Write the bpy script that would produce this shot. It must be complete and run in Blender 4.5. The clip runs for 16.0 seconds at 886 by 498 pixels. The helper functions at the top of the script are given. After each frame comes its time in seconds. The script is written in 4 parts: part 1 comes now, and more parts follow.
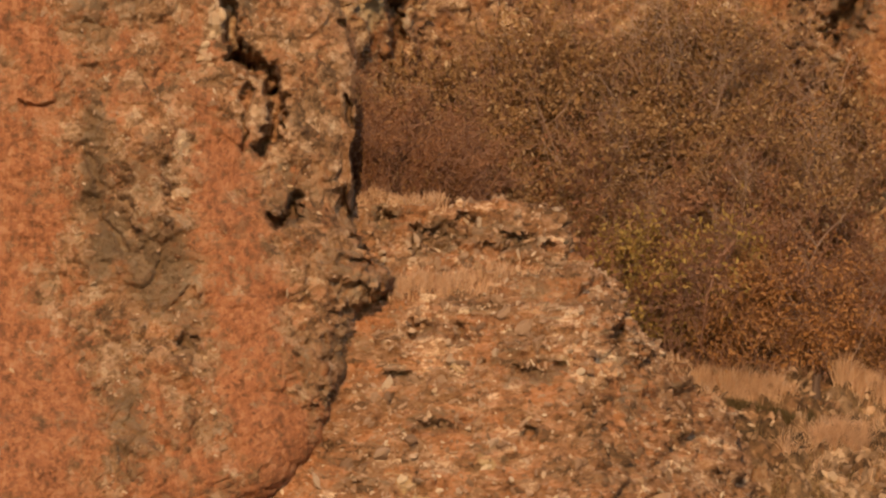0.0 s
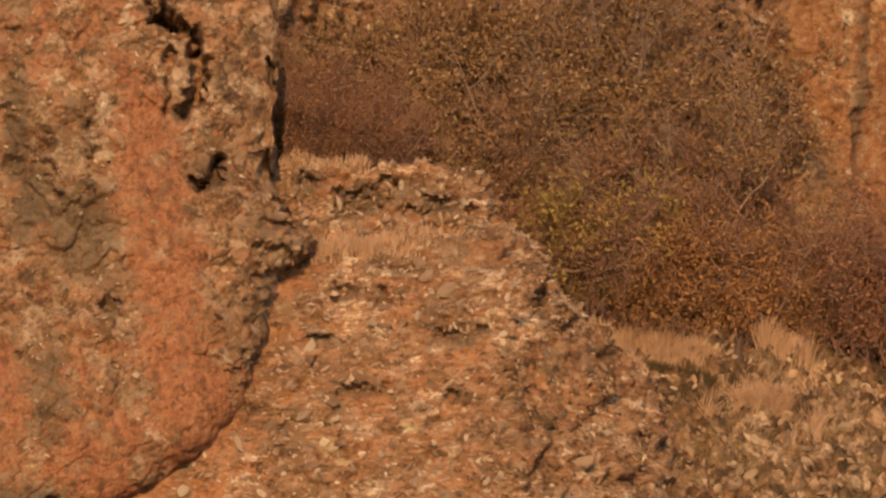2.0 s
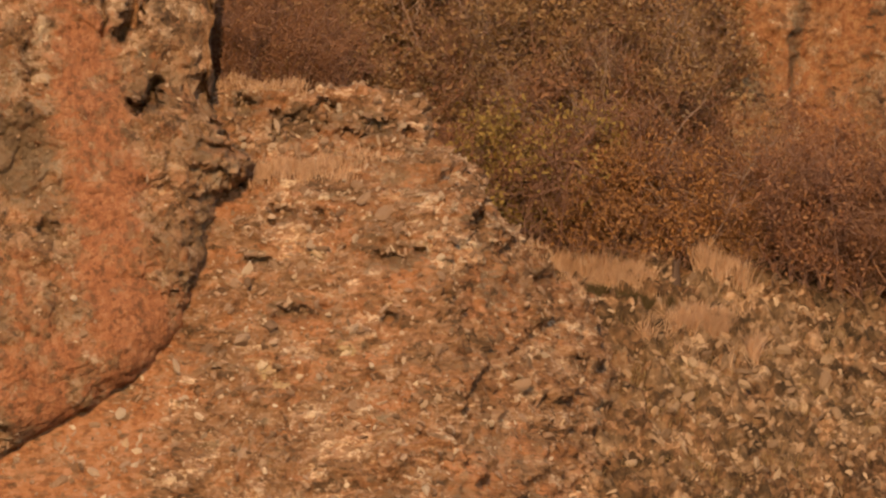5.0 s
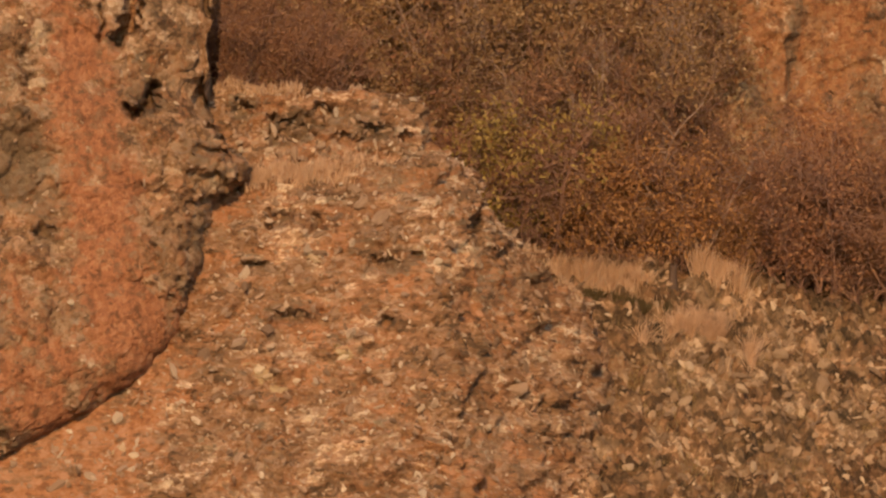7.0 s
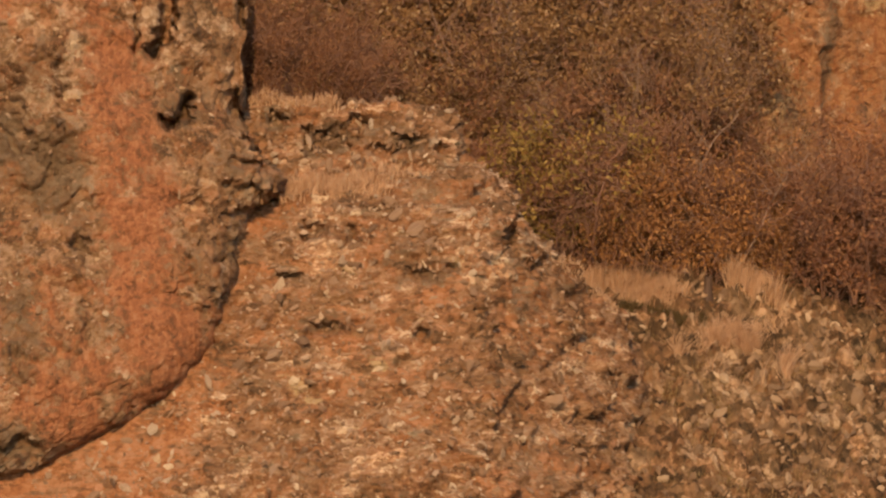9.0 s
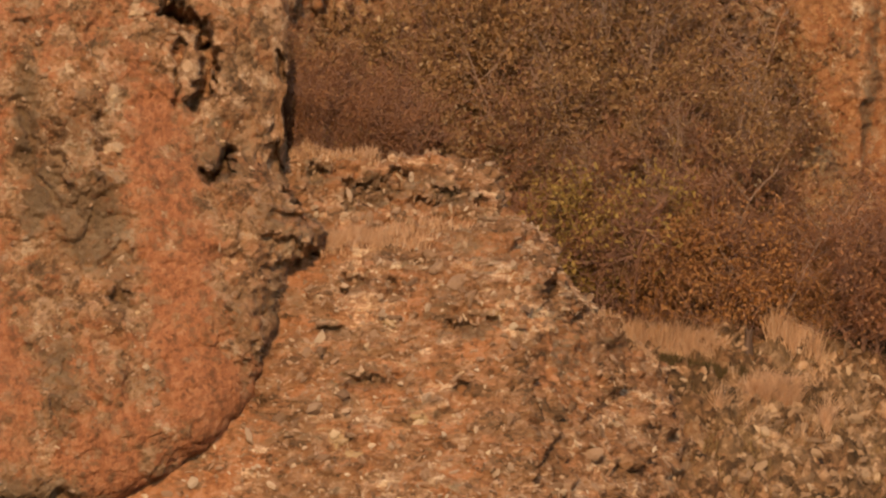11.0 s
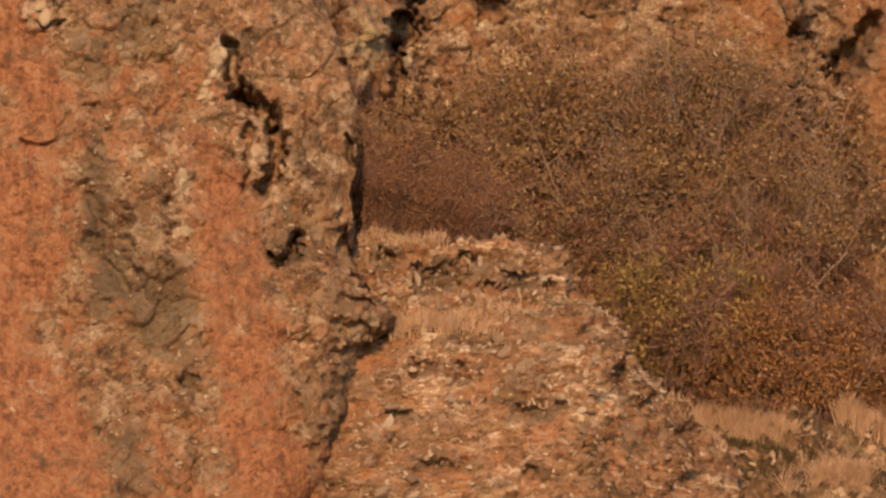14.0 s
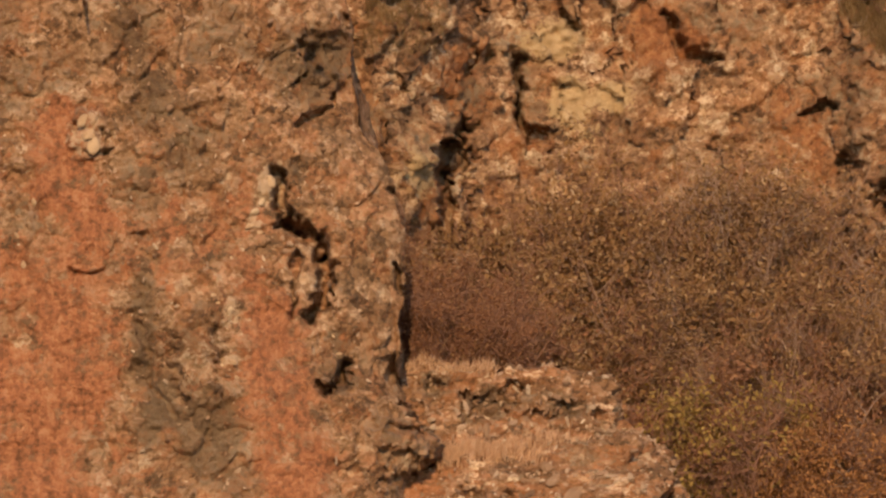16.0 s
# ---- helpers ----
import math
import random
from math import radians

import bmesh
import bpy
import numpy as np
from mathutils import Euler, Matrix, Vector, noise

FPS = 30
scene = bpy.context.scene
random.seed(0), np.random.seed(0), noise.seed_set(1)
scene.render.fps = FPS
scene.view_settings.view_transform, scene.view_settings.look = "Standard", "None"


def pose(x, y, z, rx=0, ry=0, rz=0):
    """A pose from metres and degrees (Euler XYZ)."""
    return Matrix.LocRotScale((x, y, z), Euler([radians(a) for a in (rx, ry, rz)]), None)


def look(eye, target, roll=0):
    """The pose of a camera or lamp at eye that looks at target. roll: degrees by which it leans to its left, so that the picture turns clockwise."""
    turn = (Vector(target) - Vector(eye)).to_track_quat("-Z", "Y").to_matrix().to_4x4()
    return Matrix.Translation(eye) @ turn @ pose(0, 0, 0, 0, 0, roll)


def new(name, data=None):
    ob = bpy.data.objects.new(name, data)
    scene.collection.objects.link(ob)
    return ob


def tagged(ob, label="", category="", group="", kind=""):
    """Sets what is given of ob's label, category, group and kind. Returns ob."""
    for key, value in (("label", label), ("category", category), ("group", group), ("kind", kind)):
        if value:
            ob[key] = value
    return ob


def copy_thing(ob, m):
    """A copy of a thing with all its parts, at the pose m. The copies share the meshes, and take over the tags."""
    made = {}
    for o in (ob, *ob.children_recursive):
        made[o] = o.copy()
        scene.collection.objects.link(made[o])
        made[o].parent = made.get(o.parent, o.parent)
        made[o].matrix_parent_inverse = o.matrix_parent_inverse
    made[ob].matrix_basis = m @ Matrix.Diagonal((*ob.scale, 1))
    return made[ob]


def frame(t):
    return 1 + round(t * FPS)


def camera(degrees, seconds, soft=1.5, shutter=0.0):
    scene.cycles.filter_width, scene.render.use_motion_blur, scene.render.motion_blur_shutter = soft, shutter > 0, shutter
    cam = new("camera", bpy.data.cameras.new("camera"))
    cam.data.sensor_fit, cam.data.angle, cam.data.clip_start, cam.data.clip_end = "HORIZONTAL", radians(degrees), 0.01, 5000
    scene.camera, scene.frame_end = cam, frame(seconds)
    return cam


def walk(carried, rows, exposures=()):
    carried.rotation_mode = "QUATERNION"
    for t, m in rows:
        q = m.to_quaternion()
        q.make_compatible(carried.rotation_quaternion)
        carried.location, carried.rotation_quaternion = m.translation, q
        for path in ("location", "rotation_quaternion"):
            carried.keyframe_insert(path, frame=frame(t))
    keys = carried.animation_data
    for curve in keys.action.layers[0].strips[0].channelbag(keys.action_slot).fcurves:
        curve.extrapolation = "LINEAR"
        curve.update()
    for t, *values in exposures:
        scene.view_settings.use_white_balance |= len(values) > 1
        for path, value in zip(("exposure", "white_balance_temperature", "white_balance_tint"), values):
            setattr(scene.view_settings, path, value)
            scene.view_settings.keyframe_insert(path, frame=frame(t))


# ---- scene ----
# A rocky hillside of weathered conglomerate, filmed with a long lens from across a gully.
EYE, AWAY = 12.0, 120.0
cam = camera(5.7248, 16.0, soft=2.3)
ROWS = [  # seconds, yaw, pitch: the camera turns on its stand
    (0.0, 0.0000, 0.0000),
    (0.5, -0.1803, -0.0475),
    (1.0, -0.3228, -0.0706),
    (1.5, -0.4884, -0.1389),
    (2.0, -0.5018, -0.2387),
    (2.5, -0.5737, -0.3678),
    (3.0, -0.6273, -0.4677),
    (3.5, -0.8038, -0.5858),
    (4.0, -0.8550, -0.6650),
    (4.2, -0.8927, -0.6833),
    (6.3, -0.9086, -0.7728),
    (6.5, -0.9025, -0.7314),
    (7.0, -0.9244, -0.7107),
    (7.5, -0.9086, -0.6522),
    (8.0, -0.7965, -0.6498),
    (10.5, -0.5992, -0.4354),
    (11.0, -0.4373, -0.2917),
    (11.5, -0.3167, -0.1979),
    (12.0, -0.2948, -0.2211),
    (12.5, -0.3325, -0.2065),
    (13.0, -0.2302, -0.0847),
    (13.5, -0.0755, 0.0895),
    (14.0, 0.0061, 0.2515),
    (14.5, 0.1072, 0.4281),
    (15.0, 0.1559, 0.5962),
    (15.5, 0.2570, 0.8483),
    (16.0, 0.3179, 1.0833),
]
walk(cam, [(t, pose(0, -AWAY, EYE, 90 + pitch, 0, yaw)) for t, yaw, pitch in ROWS],
     [(0.0, 0.27, 6500, 10), (4.0, 0.26, 6450, 10), (8.0, 0.24, 6370, 10), (12.5, 0.27, 6200, 10), (16.0, 0.34, 6040, 10)])

# ---------------------------------------------------------------- light
SUN_FROM = Vector((-0.05, -0.88, 0.46)).normalized()
world = bpy.data.worlds.new("sky")
scene.world = world
world.use_nodes = True
sky = world.node_tree.nodes.new("ShaderNodeTexSky")
sky.sky_type, sky.sun_disc = "NISHITA", False
sky.sun_elevation = math.asin(SUN_FROM.z)
sky.sun_rotation = math.atan2(SUN_FROM.x, SUN_FROM.y)
background = world.node_tree.nodes["Background"]
background.inputs["Strength"].default_value = 0.15
world.node_tree.links.new(sky.outputs[0], background.inputs[0])
sun_data = bpy.data.lights.new("sun", "SUN")
sun_data.energy, sun_data.angle, sun_data.color = 3.9, radians(0.5), (1.0, 0.63, 0.325)
sun = new("sun", sun_data)
sun.matrix_world = look((-60, -60, 60), Vector((-60, -60, 60)) - SUN_FROM)

# ---------------------------------------------------------------- numeric noise
def hashed(i, j, k, seed):
    h = (i * 374761393 + j * 668265263 + k * 2147483647 + seed * 1274126177) & 0xFFFFFFFF
    h = ((h ^ (h >> 13)) * 1274126177) & 0xFFFFFFFF
    h = ((h ^ (h >> 16)) * 2246822519) & 0xFFFFFFFF
    return ((h ^ (h >> 15)) & 0xFFFFFF) / 16777215.0


def value_noise(p, seed=0):
    f = np.floor(p)
    i = f.astype(np.int64)
    w = p - f
    w = w * w * (3 - 2 * w)
    out = 0
    for a in (0, 1):
        wa = w[..., 0] if a else 1 - w[..., 0]
        for b in (0, 1):
            wb = w[..., 1] if b else 1 - w[..., 1]
            for c in (0, 1):
                wc = w[..., 2] if c else 1 - w[..., 2]
                out = out + wa * wb * wc * hashed(i[..., 0] + a, i[..., 1] + b, i[..., 2] + c, seed)
    return out


def fbm(p, freq, octaves=4, seed=0, gain=0.5):
    """Layered noise from about -1 to 1."""
    total, amp, norm = 0, 1.0, 0.0
    for o in range(octaves):
        total = total + amp * (value_noise(p * freq + 17.3 * o, seed + o) * 2 - 1)
        norm += amp
        amp *= gain
        freq *= 2.03
    return total / norm * 1.6


def cells(p, freq, seed=0):
    """Distance to the nearest of scattered points, that point's random value, and the height of a tilted facet round it."""
    q = p * freq
    f = np.floor(q).astype(np.int64)
    best = np.full(q.shape[:-1], 9.0)
    tone = np.zeros(q.shape[:-1])
    facet = np.zeros(q.shape[:-1])
    for a in (-1, 0, 1):
        for b in (-1, 0, 1):
            for c in (-1, 0, 1):
                i, j, k = f[..., 0] + a, f[..., 1] + b, f[..., 2] + c
                h = [hashed(i, j, k, seed + n) for n in range(3)]
                dx, dy, dz = i + h[0] - q[..., 0], j + h[1] - q[..., 1], k + h[2] - q[..., 2]
                d = dx * dx + dy * dy + dz * dz
                near = d < best
                best = np.where(near, d, best)
                t = hashed(i, j, k, seed + 3)
                tone = np.where(near, t, tone)
                facet = np.where(near, dx * (h[1] - 0.5) + dy * (h[2] - 0.5) + dz * (t * 1.6 - 0.5), facet)
    return np.sqrt(best), tone, facet


def smooth(e0, e1, v):
    t = np.clip((v - e0) / (e1 - e0), 0, 1)
    return t * t * (3 - 2 * t)


def curve(points, v):
    """Piecewise line through (key, value) pairs."""
    pts = sorted(points)
    return np.interp(v, [a for a, b in pts], [b for a, b in pts])


def patches(x, z, spots, wobble):
    """Soft mask from (x, z, half width, half height) ovals, for stains and for painted shade."""
    m = np.zeros_like(x)
    for cx, cz, rx, rz, *k in spots:
        d = np.sqrt(((x - cx) / rx) ** 2 + ((z - cz) / rz) ** 2)
        m = np.maximum(m, (k[0] if k else 1.0) * smooth(1.5, 0.35, d + wobble))
    return m


def off_line(x, z, pts):
    d = np.full(x.shape, 99.0)
    for (ax, az), (bx, bz) in zip(pts, pts[1:]):
        ux, uz = bx - ax, bz - az
        t = np.clip(((x - ax) * ux + (z - az) * uz) / (ux * ux + uz * uz + 1e-9), 0, 1)
        d = np.minimum(d, np.hypot(x - ax - t * ux, z - az - t * uz))
    return d


def grid_normals(p):
    n = np.cross(np.gradient(p, axis=1), np.gradient(p, axis=0))
    return n / (np.linalg.norm(n, axis=-1, keepdims=True) + 1e-12)


# ---------------------------------------------------------------- materials
def nodes_of(name, rough=0.9):
    m = bpy.data.materials.new(name)
    m.use_nodes = True
    nt = m.node_tree
    b = nt.nodes["Principled BSDF"]
    b.inputs["Roughness"].default_value = rough
    b.inputs["Specular IOR Level"].default_value = 0.2

    def node(kind, **kw):
        n = nt.nodes.new(kind)
        for k, v in kw.items():
            n.inputs[k].default_value = v
        return n

    def link(a, b2):
        nt.links.new(a, b2)

    def ramp(fac, *stops):
        n = nt.nodes.new("ShaderNodeValToRGB")
        e = n.color_ramp.elements
        while len(e) < len(stops):
            e.new(0.5)
        for el, (pos, col) in zip(e, stops):
            el.position, el.color = pos, (*col, 1)
        link(fac, n.inputs[0])
        return n.outputs[0]

    def mix(fac, a, c, how="MIX"):
        n = nt.nodes.new("ShaderNodeMix")
        n.data_type, n.blend_type = "RGBA", how
        for sock, v in ((n.inputs[0], fac), (n.inputs[6], a), (n.inputs[7], c)):
            if hasattr(v, "is_output"):
                link(v, sock)
            else:
                sock.default_value = v if not isinstance(v, tuple) else (*v, 1)
        return n.outputs[2]

    def calc(op, a, c=0.0, d=0.0):
        n = nt.nodes.new("ShaderNodeMath")
        n.operation = op
        for sock, v in zip(n.inputs, (a, c, d)):
            if hasattr(v, "is_output"):
                link(v, sock)
            else:
                sock.default_value = v
        return n.outputs[0]

    def grey(scale, detail=6.0, rough_=0.6, stretch=None):
        n = node("ShaderNodeTexNoise", Scale=scale, Detail=detail, Roughness=rough_)
        co = nt.nodes.new("ShaderNodeTexCoord").outputs["Object"]
        if stretch:
            mp = nt.nodes.new("ShaderNodeMapping")
            mp.inputs["Scale"].default_value = stretch
            link(co, mp.inputs[0])
            co = mp.outputs[0]
        link(co, n.inputs["Vector"])
        return n.outputs[0]

    def attr(key):
        n = nt.nodes.new("ShaderNodeAttribute")
        n.attribute_name = key
        return n.outputs["Fac"]

    def bump(height, strength, distance):
        n = node("ShaderNodeBump", Strength=strength, Distance=distance)
        link(height, n.inputs["Height"])
        link(n.outputs[0], b.inputs["Normal"])

    def lot():
        """A random number for each piece, whether an object or an island of a mesh."""
        a = nt.nodes.new("ShaderNodeObjectInfo").outputs["Random"]
        c = nt.nodes.new("ShaderNodeNewGeometry").outputs["Random Per Island"]
        return calc("FRACT", calc("ADD", a, c))

    return m, b, node, link, ramp, mix, calc, grey, attr, bump, lot


def rock_material(name, crust, bare_tones, fleck=(0.60, 0.47, 0.31), fleck_rate=0.5, yellow=(0.56, 0.42, 0.20), grain=(1.0, 1.0, 1.0), break_up=1.0, size=1.0):
    """Weathered rock: a crust of stones and lichen in patches of many tones over bare warm rock, with dark and pale
    lichen and shade painted into hollows.
    """
    m, b, node, link, ramp, mix, calc, grey, attr, bump, lot = nodes_of(name)
    tex = m.node_tree.nodes.new("ShaderNodeTexCoord").outputs["Object"]

    def ranged(v, lo, hi):
        n = node("ShaderNodeMapRange")
        link(v, n.inputs[0])
        n.inputs[1].default_value, n.inputs[2].default_value = lo, hi
        return n.outputs[0]

    def swing(v, k):
        return calc("MULTIPLY", calc("SUBTRACT", v, 0.5), k)

    def shards(scale, stretch, warp, amount):
        """Ragged patches: a random number for each, a second one, and the distance from its middle."""
        wav = node("ShaderNodeTexNoise", Scale=warp, Detail=5.0, Roughness=0.65)
        link(tex, wav.inputs["Vector"])
        add = node("ShaderNodeMix")
        add.data_type, add.blend_type = "RGBA", "ADD"
        add.inputs[0].default_value = amount
        link(tex, add.inputs[6])
        link(wav.outputs["Color"], add.inputs[7])
        mp = node("ShaderNodeMapping", Scale=stretch)
        link(add.outputs[2], mp.inputs[0])
        v = node("ShaderNodeTexVoronoi", Scale=scale)
        link(mp.outputs[0], v.inputs["Vector"])
        sep = node("ShaderNodeSeparateColor")
        link(v.outputs["Color"], sep.inputs[0])
        return sep.outputs[0], sep.outputs[1], v.outputs["Distance"]

    n1, n2, n3 = grey(1.5, 5, 0.6), grey(5.5, 8, 0.72, grain), grey(26.0, 6, 0.75, grain)
    streak = grey(2.6, 8, 0.72, (2.4, 2.4, 0.6))
    a1, a2, ad = shards(3.6 / size, grain, 4.0, 0.40)
    b1, b2, bd = shards(8.5 / size, grain, 8.0, 0.20)
    c1, c2, cd = shards(18.0 / size, grain, 14.0, 0.10)
    tone = calc("ADD", calc("ADD", calc("MULTIPLY", a1, 0.34), calc("MULTIPLY", b1, 0.38)), calc("MULTIPLY", c1, 0.28))
    tone = calc("ADD", tone, calc("ADD", swing(n2, 0.5), swing(n1, 0.6)))
    crust_col = ramp(ranged(tone, 0.16, 0.84), *crust)
    wash = ranged(calc("ADD", calc("MULTIPLY", a2, 0.5), calc("ADD", calc("MULTIPLY", n1, 0.6), swing(n2, 0.8))), 0.35, 0.85)
    crust_col = mix(calc("MULTIPLY", wash, 0.55), crust_col, mix(1.0, crust_col, (1.0, 0.70, 0.46), "MULTIPLY"))
    warm_tone = calc("ADD", calc("MULTIPLY", streak, 0.62), calc("ADD", calc("MULTIPLY", b2, 0.10), calc("MULTIPLY", c2, 0.14)))
    warm_tone = calc("ADD", warm_tone, calc("MULTIPLY", n3, 0.14))
    bare_col = ramp(warm_tone, *bare_tones)
    edge = calc("ADD", attr("bare"), calc("MULTIPLY", calc("ADD", swing(a2, 0.55), calc("ADD", swing(b2, 0.55), calc("ADD", swing(c2, 0.3), swing(n2, 1.2)))), break_up))
    col = mix(ranged(edge, 0.28, 0.80), crust_col, bare_col)
    # dark carries lichen tones as well as shade painted in hollows and clefts
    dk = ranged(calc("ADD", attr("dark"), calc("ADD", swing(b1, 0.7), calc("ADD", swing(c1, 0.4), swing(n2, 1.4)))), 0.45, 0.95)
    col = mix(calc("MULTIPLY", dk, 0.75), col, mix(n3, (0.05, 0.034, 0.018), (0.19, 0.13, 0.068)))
    yl = ranged(calc("ADD", attr("gold"), calc("ADD", swing(n2, 1.8), swing(c1, 0.5))), 0.5, 0.95)
    col = mix(calc("MULTIPLY", yl, 0.75), col, mix(n3, (0.38, 0.25, 0.13), yellow))
    spot = calc("LESS_THAN", cd, calc("ADD", calc("MULTIPLY", calc("SUBTRACT", n1, 1.0 - fleck_rate), 0.6), swing(b1, 0.35)))
    clear = calc("SUBTRACT", 1.0, calc("MULTIPLY", ranged(edge, 0.3, 0.75), 0.9))
    col = mix(calc("MULTIPLY", calc("MULTIPLY", spot, clear), 0.8), col, fleck)
    link(col, b.inputs["Base Color"])
    bump(calc("ADD", calc("ADD", n3, calc("MULTIPLY", n2, 1.4)), calc("MULTIPLY", calc("ADD", bd, cd), -0.6)), 0.8, 0.05)
    return m


CRUST = ((0.0, (0.100, 0.058, 0.028)), (0.25, (0.170, 0.099, 0.047)), (0.45, (0.242, 0.140, 0.067)), (0.62, (0.30, 0.188, 0.102)), (0.82, (0.365, 0.234, 0.132)), (1.0, (0.47, 0.34, 0.21)))
WARM = ((0.40, (0.15, 0.064, 0.027)), (0.47, (0.245, 0.098, 0.040)), (0.54, (0.315, 0.126, 0.051)), (0.66, (0.37, 0.185, 0.088)))
mat_buttress = rock_material("buttress rock", CRUST, WARM, break_up=0.72, fleck_rate=0.27, yellow=(0.52, 0.41, 0.27))
mat_dome = rock_material("conglomerate", ((0.0, (0.10, 0.057, 0.026)), (0.25, (0.195, 0.105, 0.048)), (0.45, (0.262, 0.140, 0.064)), (0.64, (0.305, 0.179, 0.096)), (0.86, (0.41, 0.270, 0.157)), (1.0, (0.62, 0.47, 0.30))),
                         ((0.38, (0.20, 0.08, 0.028)), (0.5, (0.34, 0.145, 0.055)), (0.64, (0.41, 0.21, 0.105))), fleck_rate=0.42, grain=(0.62, 0.62, 1.6), size=1.1)
mat_cliff = rock_material("cliff rock", ((0.0, (0.09, 0.052, 0.026)), (0.25, (0.185, 0.104, 0.051)), (0.5, (0.29, 0.172, 0.090)), (0.78, (0.39, 0.265, 0.15)), (1.0, (0.58, 0.45, 0.29))),
                          ((0.38, (0.165, 0.066, 0.024)), (0.5, (0.265, 0.108, 0.038)), (0.64, (0.33, 0.172, 0.072))), fleck_rate=0.30)
mat_soil = rock_material("stony soil", ((0.0, (0.042, 0.026, 0.011)), (0.3, (0.088, 0.052, 0.022)), (0.55, (0.155, 0.091, 0.041)), (0.8, (0.25, 0.152, 0.076)), (1.0, (0.44, 0.30, 0.17))),
                         ((0.3, (0.2, 0.09, 0.04)), (0.7, (0.36, 0.2, 0.1))), fleck_rate=0.30, size=1.5)


def stone_material(name, *stops):
    m, b, node, link, ramp, mix, calc, grey, attr, bump, lot = nodes_of(name)
    n2, n3 = grey(12.0, 6, 0.7), grey(55.0, 5, 0.7)
    col = ramp(lot(), *stops)
    col = mix(calc("MULTIPLY", n2, 0.75), col, mix(n3, (0.10, 0.06, 0.03), (0.46, 0.30, 0.17)))
    link(col, b.inputs["Base Color"])
    bump(calc("ADD", n3, n2), 0.8, 0.02)
    return m


mat_cobble = stone_material("cobbles", (0.0, (0.12, 0.065, 0.032)), (0.25, (0.24, 0.13, 0.065)), (0.5, (0.31, 0.185, 0.10)), (0.75, (0.38, 0.245, 0.15)), (0.92, (0.47, 0.34, 0.21)), (1.0, (0.64, 0.51, 0.34)))
mat_pale = stone_material("pale stone", (0.0, (0.50, 0.33, 0.17)), (0.6, (0.66, 0.46, 0.25)), (1.0, (0.76, 0.60, 0.38)))
mat_scree = stone_material("lichened field stone", (0.0, (0.11, 0.064, 0.030)), (0.45, (0.22, 0.130, 0.062)), (0.85, (0.33, 0.205, 0.105)), (1.0, (0.54, 0.39, 0.225)))


def leaf_material(name, *stops):
    m, b, node, link, ramp, mix, calc, grey, attr, bump, lot = nodes_of(name, 0.6)
    col = ramp(lot(), *stops)
    col = mix(calc("MULTIPLY", grey(1.1, 3), 0.5), col, stops[0][1])
    own = m.node_tree.nodes.new("ShaderNodeObjectInfo").outputs["Random"]
    col = mix(calc("MULTIPLY", own, 0.35), col, (0.20, 0.13, 0.06))
    link(col, b.inputs["Base Color"])
    nt = m.node_tree
    tr = nt.nodes.new("ShaderNodeBsdfTranslucent")
    link(col, tr.inputs[0])
    sh = nt.nodes.new("ShaderNodeMixShader")
    sh.inputs[0].default_value = 0.42
    link(b.outputs[0], sh.inputs[1])
    link(tr.outputs[0], sh.inputs[2])
    link(sh.outputs[0], nt.nodes["Material Output"].inputs[0])
    return m


mat_leaf_tan = leaf_material("dry tan leaves", (0.0, (0.19, 0.105, 0.042)), (0.45, (0.32, 0.18, 0.068)), (0.8, (0.42, 0.25, 0.105)), (0.94, (0.50, 0.32, 0.145)), (1.0, (0.74, 0.56, 0.32)))
mat_leaf_red = leaf_material("russet leaves", (0.0, (0.21, 0.095, 0.052)), (0.5, (0.33, 0.150, 0.068)), (0.85, (0.44, 0.205, 0.082)), (1.0, (0.58, 0.33, 0.15)))
mat_leaf_orange = leaf_material("orange leaves", (0.0, (0.26, 0.125, 0.043)), (0.5, (0.44, 0.21, 0.066)), (1.0, (0.66, 0.36, 0.13)))
mat_leaf_green = leaf_material("yellow-green leaves", (0.0, (0.24, 0.155, 0.040)), (0.5, (0.37, 0.245, 0.060)), (1.0, (0.48, 0.33, 0.085)))
mat_grass = leaf_material("dry grass", (0.0, (0.54, 0.33, 0.175)), (0.5, (0.72, 0.465, 0.265)), (1.0, (0.84, 0.58, 0.36)))
# blade colour dark enough to pass for shade under the bank's lip
mat_bank_shade = leaf_material("dark olive bank shade", (0.0, (0.055, 0.040, 0.014)), (0.5, (0.10, 0.072, 0.024)), (1.0, (0.16, 0.11, 0.04)))
mat_grass_dull = leaf_material("olive grass", (0.0, (0.15, 0.095, 0.035)), (0.5, (0.27, 0.175, 0.07)), (1.0, (0.42, 0.28, 0.12)))


def bark_material(name, a, c):
    m, b, node, link, ramp, mix, calc, grey, attr, bump, lot = nodes_of(name)
    link(mix(grey(9.0, 6), mix(lot(), a, c), c), b.inputs["Base Color"])
    return m


mat_bark = bark_material("brown bark", (0.16, 0.084, 0.050), (0.27, 0.146, 0.086))
mat_stump = bark_material("dark dead wood", (0.045, 0.028, 0.018), (0.085, 0.052, 0.032))
mat_bark_pale = bark_material("pale bark", (0.20, 0.125, 0.08), (0.31, 0.205, 0.135))
mat_bark_grey = bark_material("grey bark", (0.20, 0.125, 0.08), (0.33, 0.22, 0.145))


